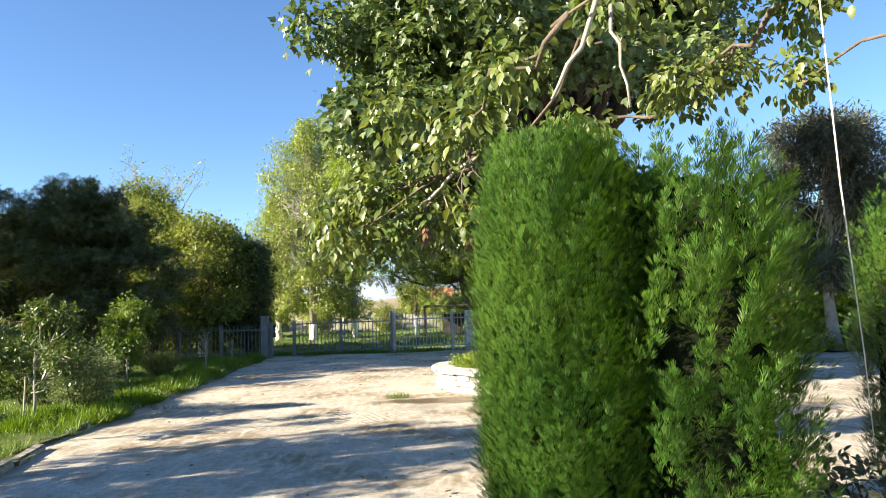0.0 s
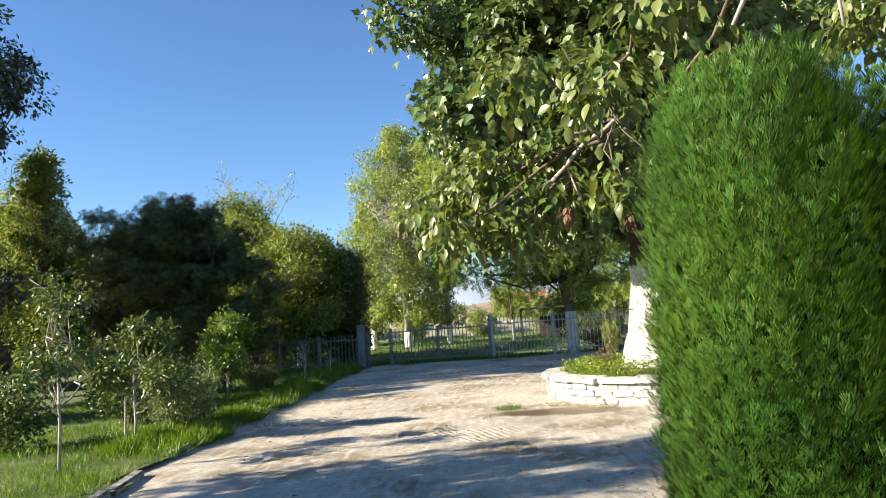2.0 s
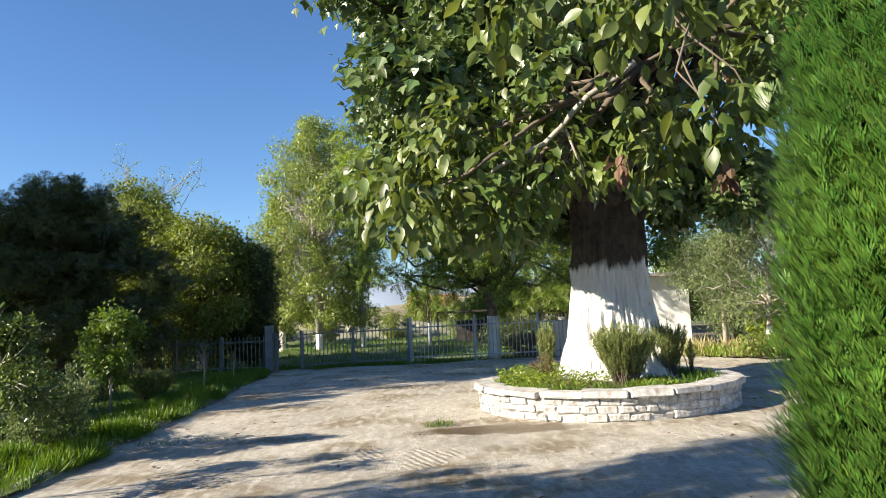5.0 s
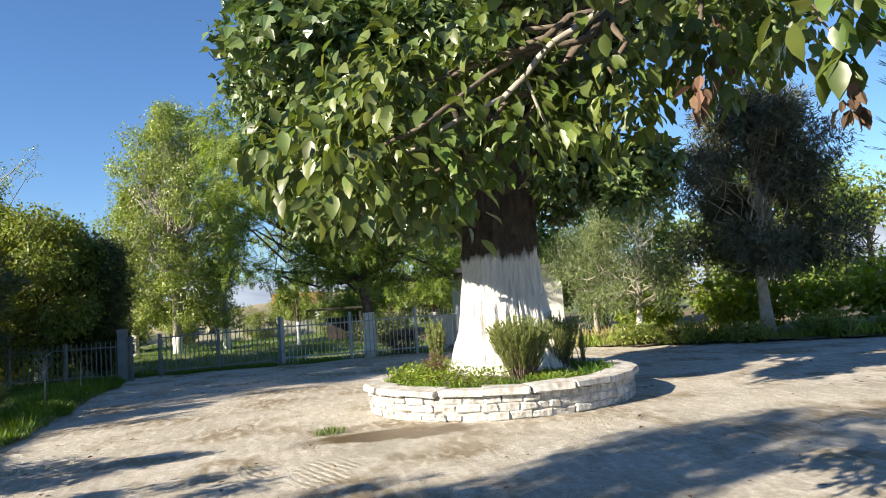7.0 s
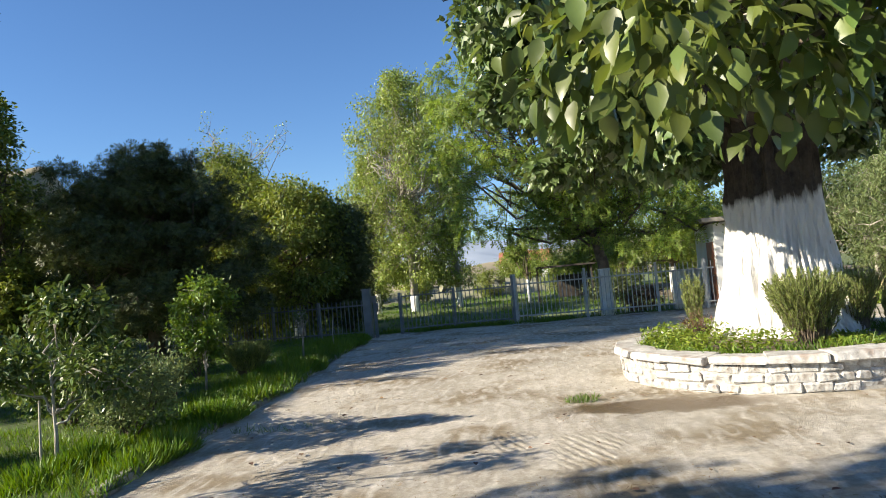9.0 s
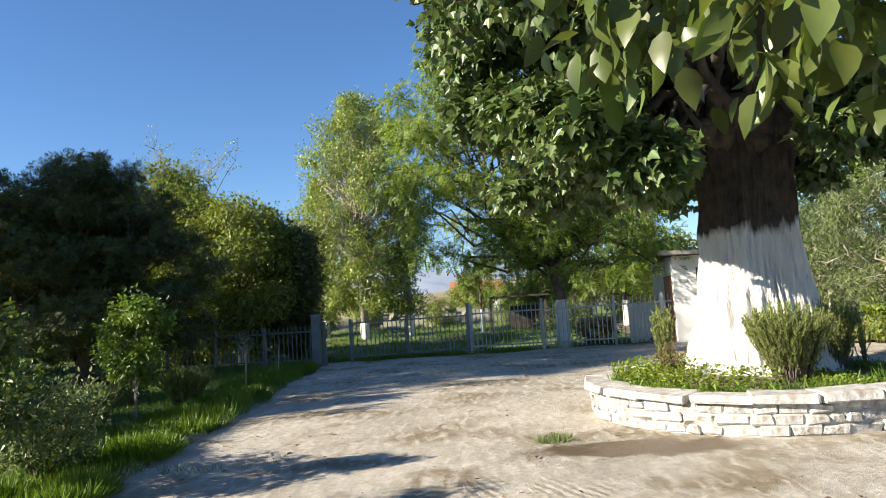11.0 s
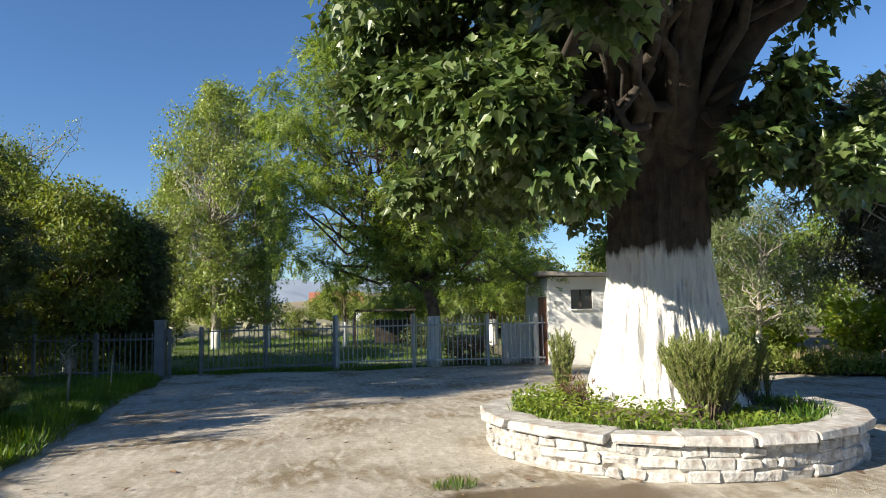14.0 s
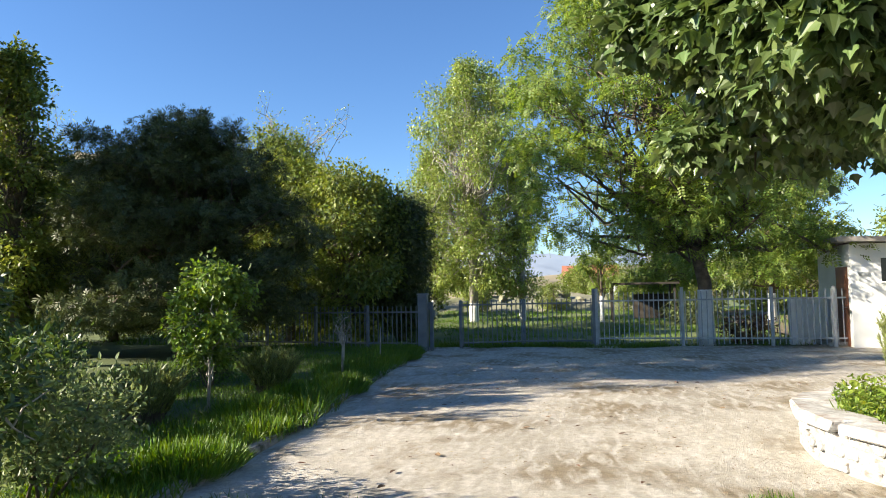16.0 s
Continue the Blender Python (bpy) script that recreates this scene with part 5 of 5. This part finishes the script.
def rosemary(label, at, r, h, stems, needles, seed, length=0.045, mat=None, fan=1.0):
    """A rosemary bush: many upright stems that fan out from the foot, each set round with needles."""
    rng = np.random.default_rng(seed)
    ob = thing("rosemary_bush", label, "shrub", at)
    runs, P, D = [], [], []
    for i in range(stems):
        a, q = rng.uniform(0, 2 * math.pi), math.sqrt(rng.uniform(0.02, 1))
        foot = np.array((math.cos(a), math.sin(a), 0)) * q * r * 0.35
        tip = np.array((math.cos(a) * q * r * fan, math.sin(a) * q * r * fan, h * rng.uniform(0.72, 1.0) * (1 - 0.22 * q * q)))
        run = bent(foot - (0, 0, 0.03), tip, 0.006, 0.002, 6, -0.06 * q, 0.08, rng)
        runs.append(run)
        p = np.array([b[:3] for b in run])
        u = rng.uniform(0.22, 1.0, needles) * 6
        k = np.minimum(u.astype(int), 5)
        base = p[k] + (p[k + 1] - p[k]) * (u - k)[:, None]
        P.append(base)
        D.append(unit(tip - foot) * 1.1 + rng.normal(size=(needles, 3)) * 0.38)
    sv, sf = tubes(runs, 4)
    tagged(solid("stemwork", sv, sf, M_BARK, ob), kind="stuff")
    P, D = np.concatenate(P), np.concatenate(D)
    tagged(many("foliage", *NEEDLE, P, frames(D, ball(len(P), rng)), rng.uniform(0.7, 1.3, len(P)) * length, mat or M_ROSEMARY, ob), kind="stuff")


for i, (x, y, r, h) in enumerate(((14.5, 23.5, 1.6, 2.2), (16.5, 22.2, 1.5, 2.0), (12.6, 24.2, 1.4, 1.9), (10.0, 25.0, 1.3, 1.8), (18.2, 20.6, 1.5, 2.2), (20.5, 22.5, 1.8, 3.0))):
    bush("fig_bush", "bright yellow-green leafy bush behind the olive", (x, y, 0.05), r, h, M_BRIGHT, LOBED, 0.20, 1500, 200 + i, group="bright bushes")
for i, (x, y, r, h) in enumerate(((8.2, 22.4, 0.8, 0.7), (9.4, 21.7, 0.8, 0.6), (10.6, 20.7, 0.8, 0.55), (12.6, 20.0, 0.9, 0.6), (14.0, 18.9, 0.9, 0.7), (15.6, 18.0, 1.0, 0.8))):
    bush("ground_shrub", "low dark green shrub edging the drive", (x, y, 0.03), r, h, M_WOOD_GREEN, LEAF, 0.10, 1500, 220 + i, group="edge shrubs")


# ---- garden shrubs beside the drive ----
def sapling(label, at, trunk_h, cr, ch, seed, n, leaf=0.075, white=0.0, mat=None):
    clumps = env(10, trunk_h, trunk_h + ch, cr, seed, round_top, cr * 0.42)
    return tree("rose_tree", label, at, clumps, [(0, 0, -0.05, 0.024), (0.02, 0, trunk_h * 0.6, 0.02), (0, 0, trunk_h + ch * 0.4, 0.012)], M_BARK_GREY, mat or M_ROSE, LEAF, leaf, n, 8, seed, 0.3, 0.2, white=white, sides=7, limb_r=0.3)


sapling("small standard rose tree on a pale stem", (-6.35, 11.0, 0.07), 0.55, 0.74, 1.15, 81, 60, 0.085)
sapling("small round-headed rose tree with a limewashed stem", (-7.3, 16.3, 0.07), 0.68, 0.66, 1.15, 82, 64, 0.09, mat=M_BRIGHT_ROSE)
sapling("young fruit tree on a pale forked stem", (-6.2, 9.1, 0.07), 0.9, 0.6, 1.55, 84, 22, 0.085)
sapling("young sapling on a thin stem", (-6.9, 20.5, 0.07), 0.9, 0.18, 0.3, 83, 3)
bush("garden_shrub", "grey-green garden shrub with small leaves", (-6.3, 12.2, 0.07), 0.62, 1.05, M_OLIVE_PALE, LEAF, 0.06, 5200, 91, 0.2)
bush("garden_shrub", "grey-green garden shrub with arching stems", (-8.0, 13.6, 0.07), 0.75, 1.35, M_ROSE, LEAF, 0.075, 4200, 92, 0.35)
rosemary("upright rosemary bush in the lawn", (-7.6, 15.3, 0.07), 0.55, 0.8, 170, 70, 918, 0.075)
rosemary("upright rosemary bush in the lawn", (-7.2, 18.0, 0.07), 0.5, 0.75, 170, 70, 919, 0.075)
bush("oleander", "slim young oleander with long pale leaves", (-8.3, 14.9, 0.07), 0.25, 0.95, M_OLIVE_PALE, NARROW, 0.17, 160, 95, 0.4, stems=3)
bush("garden_shrub", "dark garden shrub with upright stems", (-9.6, 15.6, 0.07), 0.85, 1.3, M_ROSE, LEAF, 0.075, 4200, 96, 0.4)
bush("garden_shrub", "dark rounded garden shrub", (-8.6, 18.6, 0.07), 0.6, 1.25, M_CEDAR, LEAF, 0.06, 3000, 97, 0.2)
bush("garden_shrub", "leafy garden shrub with pale new shoots", (-8.4, 10.8, 0.07), 0.7, 1.1, M_ROSE, LEAF, 0.075, 3600, 98, 0.3)

# ---- plants in the planter ----
ZP = PH - 0.03
rosemary("large upright rosemary bush in the planter", (2.14, 13.95, ZP), 0.50, 1.0, 250, 130, 101, 0.055, fan=1.05)
rosemary("dark shaded rosemary bush beside the trunk", (3.10, 14.9, ZP), 0.45, 1.0, 150, 110, 102, 0.055)
rosemary("small pale lavender-like bush behind the trunk", (1.25, 16.35, ZP), 0.22, 1.05, 60, 110, 103, 0.055)
bush("dry_shrub", "dry reddish brown shrub in the planter", (0.95, 14.9, ZP), 0.2, 0.5, M_DEAD, NARROW, 0.07, 380, 104, 0.5, stems=9)
rosemary("small upright rosemary sprig at the planter edge", (3.62, 15.1, ZP), 0.16, 0.62, 16, 80, 105)


def planter_weeds():
    rng = np.random.default_rng(55)
    n = 7000
    a = rng.uniform(0, 2 * math.pi, n)
    q = np.sqrt(rng.uniform(0.16, 1, n)) * (PR - 0.30)
    x, y = q * np.cos(a) + PC[0], q * np.sin(a) + PC[1]
    dens = np.array([noise.noise((u * 1.3, v * 1.3, 3)) for u, v in zip(x, y)])
    ok = (dens > -0.25 + 0.5 * (x > 2.6)) & (np.hypot(x - TX, y - TY) > 0.95)
    x, y = x[ok], y[ok]
    hh = 0.09 + 0.16 * (x < 1.9)
    p = np.stack((x, y, ZP - 0.02 + rng.uniform(0, 1, len(x)) * hh), 1)
    d = rng.normal(size=p.shape) * (1, 1, 0.4) + (0, 0, 0.35)
    ob = thing("weeds", "leafy green weeds covering the planter soil", "weeds", (0, 0, 0), kind="stuff")
    tagged(many("weed_leaves", *LEAF, p, frames(d, rng.normal(size=p.shape) * 0.4 + (0, 0, 1)), rng.uniform(0.035, 0.085, len(p)), M_WEED, ob), kind="stuff")
    m = 2600
    a = rng.uniform(0, 2 * math.pi, m)
    q = rng.uniform(0.75, 1, m) * (PR - 0.28)
    p = np.stack((q * np.cos(a) + PC[0], q * np.sin(a) + PC[1], np.full(m, ZP - 0.04)), 1)
    d = rng.normal(size=p.shape) * (0.5, 0.5, 0.1) + (0, 0, 1)
    tagged(many("grass_blades", *BLADE, p, frames(d, ball(m, rng)), rng.uniform(0.08, 0.22, m), M_GRASS, ob), kind="stuff")


planter_weeds()


# ---- grass ----
def grass(name, label, n, x0, x1, y0, y1, inside, h0, h1, seed, mat, z=0.05, tuft=0.0, width=1.0):
    rng = np.random.default_rng(seed)
    x, y = rng.uniform(x0, x1, n), rng.uniform(y0, y1, n)
    ok = np.array([inside(u, v) for u, v in zip(x, y)])
    x, y = x[ok], y[ok]
    g = np.array([noise.noise((u * 0.9, v * 0.9, seed)) for u, v in zip(x, y)])
    if tuft:
        ok = g > tuft * rng.uniform(-0.2, 0.6, len(x))
        x, y, g = x[ok], y[ok], g[ok]
    k = len(x)
    zz = z if not callable(z) else np.array([z(u, v) for u, v in zip(x, y)])
    p = np.stack((x, y, np.broadcast_to(zz, (k,))), 1)
    d = rng.normal(size=(k, 3)) * (0.45, 0.45, 0.1) + (0, 0, 1)
    s = (h0 + (h1 - h0) * np.clip(0.5 + g, 0, 1)) * rng.uniform(0.6, 1.2, k)
    b = [(v[0] * width, v[1], v[2]) for v in BLADE[0]]
    return tagged(many(name, b, BLADE[1], p, frames(d, ball(k, rng)), s, mat), label, "grass", kind="stuff")


grass("grass", "short green lawn grass", 110000, -12, -4, 6, 28, lambda x, y: x < kerb_x(y) - 0.1, 0.06, 0.15, 1, M_GRASS, 0.05, 0.0, 0.7)
grass("grass", "long tufted grass along the kerb", 60000, -8, -4.6, 8, 27, lambda x, y: kerb_x(y) - 1.3 < x < kerb_x(y) - 0.02 and y > 11.5, 0.10, 0.28, 2, M_GRASS, 0.05, 0.4, 0.4)
grass("grass", "long grass leaning over the kerb", 26000, -8, -4.4, 9.5, 26.3, lambda x, y: abs(x - kerb_x(y) + 0.12 - 0.22 * noise.noise((y * 1.3, 0, 0))) < 0.26 + 0.2 * noise.noise((y * 0.8, 3, 0)), 0.10, 0.30, 12, M_GRASS, 0.03, 0.0, 0.45)
grass("grass", "short meadow grass beyond the fence", 60000, -22, 10, 28.3, 62, lambda x, y: True, 0.08, 0.24, 3, M_GRASS, field_z, 0.2, 2.0)
grass("grass", "rough grass along the fence foot", 9000, -7, 0.6, 27.2, 28.3, lambda x, y: y > 27.75 - 0.45 * abs(math.sin(x)), 0.08, 0.2, 4, M_GRASS, 0.0, 0.1)
grass("grass", "tall green grass at the foot of the shrubs", 16000, 6, 17, 17, 26, lambda x, y: 0 < y - right_edge(x) < 1.6, 0.25, 0.5, 5, M_WEED, 0.03, 0.0, 1.3)
grass("grass", "dry yellow grass on the bank", 9000, 5.0, 12, 22, 30, lambda x, y: 0 < y - right_edge(x) < 4.0 and (x > 7.6 or y < 27), 0.25, 0.6, 6, M_DRYGRASS, 0.03, 0.3)
grass("grass", "small grass clump growing in the drive", 260, -1.15, -0.65, 12.9, 13.25, lambda x, y: math.hypot((x + 0.9) / 0.22, (y - 13.1) / 0.14) < 1, 0.05, 0.12, 7, M_GRASS, 0.0)
grass("grass", "straggling grass growing in a crack", 300, -5.2, -3.9, 12.2, 13.2, lambda x, y: abs(y - 12.7 - 0.2 * math.sin(x * 3)) < 0.12, 0.05, 0.12, 8, M_GRASS, 0.0)


def grass_clumps():
    """Domed tufts of long grass that bulge over the kerb."""
    rng = np.random.default_rng(314)
    P, D, S = [], [], []
    for i in range(54):
        y = rng.uniform(10.5, 26)
        cx, r, h = kerb_x(y) + rng.uniform(-0.9, 0.05), rng.uniform(0.18, 0.42), rng.uniform(0.15, 0.31)
        k = int(2600 * r)
        q, a = np.sqrt(rng.uniform(0, 1, k)), rng.uniform(0, 2 * math.pi, k)
        P.append(np.stack((cx + q * r * np.cos(a) * 0.8, y + q * r * np.sin(a) * 1.4, np.full(k, 0.03)), 1))
        D.append(np.stack((np.cos(a) * q * 0.7, np.sin(a) * q * 0.7, np.ones(k)), 1) + rng.normal(size=(k, 3)) * 0.25)
        S.append(h * (1.05 - 0.55 * q * q) * rng.uniform(0.6, 1.1, k))
    P, D, S = np.concatenate(P), np.concatenate(D), np.concatenate(S)
    b = [(v[0] * 0.45, v[1], v[2]) for v in BLADE[0]]
    tagged(many("grass", b, BLADE[1], P, frames(D, ball(len(P), rng)), S, M_GRASS), "domed tufts of long green grass on the kerb", "grass", kind="stuff")


grass_clumps()


def litter():
    rng = np.random.default_rng(77)
    n = 420
    x, y = rng.uniform(-5, 9, n), rng.uniform(5, 24, n)
    p = np.stack((x, y, np.full(n, 0.022)), 1)
    d = rng.normal(size=(n, 3)) * (1, 1, 0.05)
    tagged(many("fallen_leaves", *LEAF, p, frames(d, rng.normal(size=(n, 3)) * 0.2 + (0, 0, 1)), rng.uniform(0.03, 0.10, n), M_DEAD), "dry brown leaves scattered on the drive", "leaves", kind="stuff")
    n = 42000
    x, y = rng.uniform(-5, 7, n), rng.uniform(6, 26, n)
    g = np.array([noise.noise((u * 0.5, v * 0.5, 8)) for u, v in zip(x, y)])
    ok = g > rng.uniform(-0.1, 0.5, n)
    p = np.stack((x, y, np.full(n, 0.018)), 1)[ok]
    d = rng.normal(size=p.shape) * (1, 1, 0.03)
    tagged(many("straw", *NARROW, p, frames(d, rng.normal(size=p.shape) * 0.2 + (0, 0, 1)), rng.uniform(0.02, 0.07, len(p)), M_STRAW), "dry straw bits strewn over the drive", "straw", kind="stuff")


litter()

# ---- loose things ----
rope = thing("rope", "pale rope hanging from the walnut bough", "rope", (2.62, 4.5, 0.3))
rv, rf = tubes([[(0.06, 0, 0.15, 0.003), (0.04, 0, 0.9, 0.004), (-0.02, 0, 2.0, 0.006), (-0.06, 0, 3.4, 0.006)]], 6)
solid("strand", rv, rf, M_ROPE, rope, smooth=True)
bush("dark_shrub", "low shrub with dark glossy reddish leaves", (2.2, 3.85, 0), 0.45, 0.8, M_OLIVE, LEAF, 0.07, 1200, 111)


def garden_stake(x, y, h):
    ob = thing("garden_stake", "thin pale wooden stake in the lawn", "stake", (x, y, 0.04), "stakes")
    v, f = tubes([[(0, 0, -0.02, 0.014), (0.02, 0.01, h, 0.011)]], 6)
    solid("stick", v, f, M_BARK_PALE, ob)


for x, y, h in ((-6.45, 10.9, 0.75), (-7.4, 22.0, 0.9), (-6.95, 23.2, 0.8)):
    garden_stake(x, y, h)


# ---- beyond the fence ----
def shelter():
    ob = thing("shelter", "dark low wooden shelter with a flat roof", "shelter", (0.3, 42.5, 0))
    part("roof", box((3.2, 2.4, 0.10), (0, 0, 1.85), 0.01), M_RUST, ob)
    for x in (-1.4, 1.4):
        for y in (-1.0, 1.0):
            part("post", box((0.10, 0.10, 1.9), (x, y, 0.9), 0.01), M_RUST, ob)
    for i in range(7):
        part("board", box((0.30, 0.03, 1.2), (-0.2 + i * 0.27, 1.06, 0.75), 0.004), M_RUST, ob)


shelter()
bush("brush_heap", "dark heap of cut brush behind the fence", (2.35, 29.5, 0), 0.9, 0.9, M_DEAD, NARROW, 0.22, 1200, 113, category="brush heap")
bush("brush_heap", "dark heap of cut brush beside the shelter", (2.4, 41.4, 0), 1.3, 1.1, M_CEDAR, NARROW, 0.3, 1600, 112, category="brush heap")


def rubble():
    rng = random.Random(8)
    for i in range(26):
        a = rng.uniform(0, 6.3)
        q = rng.uniform(0, 1) ** 0.5
        x, y = -7 + q * 6 * math.cos(a), 66 + q * 4 * math.sin(a)
        s = rng.uniform(0.5, 1.3)
        bm = bmesh.new()
        bmesh.ops.create_icosphere(bm, subdivisions=2, radius=s * 0.42)
        for v in bm.verts:
            v.co += Vector(noise.noise_vector(v.co * 1.1 + Vector((i * 5, 0, 0)))) * s * 0.5
            v.co.z *= 0.7
        o = part("boulder", bm, M_ROCK)
        o.location = (x, y, 0.2 + 1.5 * (1 - q) + s * 0.2)
        tagged(o, "pale rough boulder of a rubble bank", "boulder", "rubble bank")


def mound(name, label, cx, cy, rx, ry, h, mat, category, n=40, seed=0.0):
    V, F = [], []
    for i in range(n + 1):
        for j in range(n + 1):
            u, v = i / n * 2 - 1, j / n * 2 - 1
            k = max(0.0, 1 - u * u) * max(0.0, 1 - v * v)
            V.append((cx + u * rx, cy + v * ry, -0.3 + h * k * (0.75 + 0.5 * noise.noise((u * 2.5 + seed, v * 2.5, seed)) + 0.2 * noise.noise((u * 9, v * 9, seed)))))
    for i in range(n):
        for j in range(n):
            a = i * (n + 1) + j
            F.append((a, a + n + 1, a + n + 2, a + 1))
    return tagged(solid(name, V, F, mat, smooth=True), label, category, kind="structure")


mound("backdrop_bank", "low earth bank with pale rubble", -6, 68, 14, 7, 2.2, M_ROCK, "bank", 30, 1.0)
rubble()
mound("backdrop_hill", "dry brown hillside dotted with scrub", -128, 105, 60, 60, 50, M_HILL, "hill", 50, 3.0)
mound("backdrop_hill", "low scrubby hill in the distance", 0, 210, 130, 60, 9, M_HILL, "hill", 60, 6.0)
mound("backdrop_mountain", "distant mountain range tinted with blue haze", -100, 1900, 900, 300, 120, M_FAR, "mountain", 40, 9.0)
mound("backdrop_mountain", "distant mountain range tinted with blue haze", 1300, 1500, 600, 300, 170, M_FAR, "mountain", 40, 12.0)


def utility_pole(x, y, h):
    ob = thing("utility_pole", "slim grey utility pole in the distance", "pole", (x, y, 0))
    v, f = tubes([[(0, 0, -0.3, 0.14), (0, 0, h, 0.09)]], 8)
    solid("shaft", v, f, M_BARK_GREY, ob)
    part("crossarm", box((1.4, 0.1, 0.12), (0, 0, h - 0.5), 0.01), M_BARK_GREY, ob)


for x, y, h in ((4.5, 90, 7), (0.5, 110, 7)):
    utility_pole(x, y, h)


def far_house(x, y):
    ob = thing("house", "small far white house with a red tiled roof", "house", (x, y, 0))
    part("wall", box((6, 5, 3.0), (0, 0, 1.5)), M_PLASTER, ob)
    bm = bmesh.new()
    vs = [bm.verts.new(c) for c in ((-3.4, -2.9, 3.0), (3.4, -2.9, 3.0), (3.4, 2.9, 3.0), (-3.4, 2.9, 3.0), (-3.4, 0, 4.6), (3.4, 0, 4.6))]
    for q in ((0, 1, 5, 4), (2, 3, 4, 5), (0, 4, 3), (1, 2, 5), (3, 2, 1, 0)):
        bm.faces.new([vs[i] for i in q])
    part("roof", bm, M_TILE_RED, ob)
    part("window", box((0.9, 0.06, 1.1), (-1.4, -2.5, 1.6)), M_GLASS, ob)
    part("door", box((0.9, 0.06, 2.0), (1.4, -2.5, 1.0)), M_DOOR, ob)


far_house(-2.0, 96)


def cloud(x, y, z, s, seed):
    rng = random.Random(seed)
    bm = bmesh.new()
    for i in range(46):
        q = rng.uniform(-1, 1)
        r = s * rng.uniform(0.10, 0.34) * (1.1 - 0.6 * abs(q))
        bmesh.ops.create_icosphere(bm, subdivisions=3, radius=r, matrix=pose(q * 2.2 * s, rng.uniform(-0.4, 0.4) * s, rng.uniform(-0.05, 0.55) * s * (1 - q * q)))
    for v in bm.verts:
        v.co += Vector(noise.noise_vector(v.co / s * 5)) * s * 0.08 + Vector(noise.noise_vector(v.co / s * 16)) * s * 0.03
    for f in bm.faces:
        f.smooth = True
    o = part("backdrop_cloud", bm, M_CLOUD)
    o.location = (x, y, z)
    tagged(o, "white cumulus cloud over the mountains", "cloud", kind="structure")


cloud(2080, 1620, 330, 150, 4)

planter_stones()
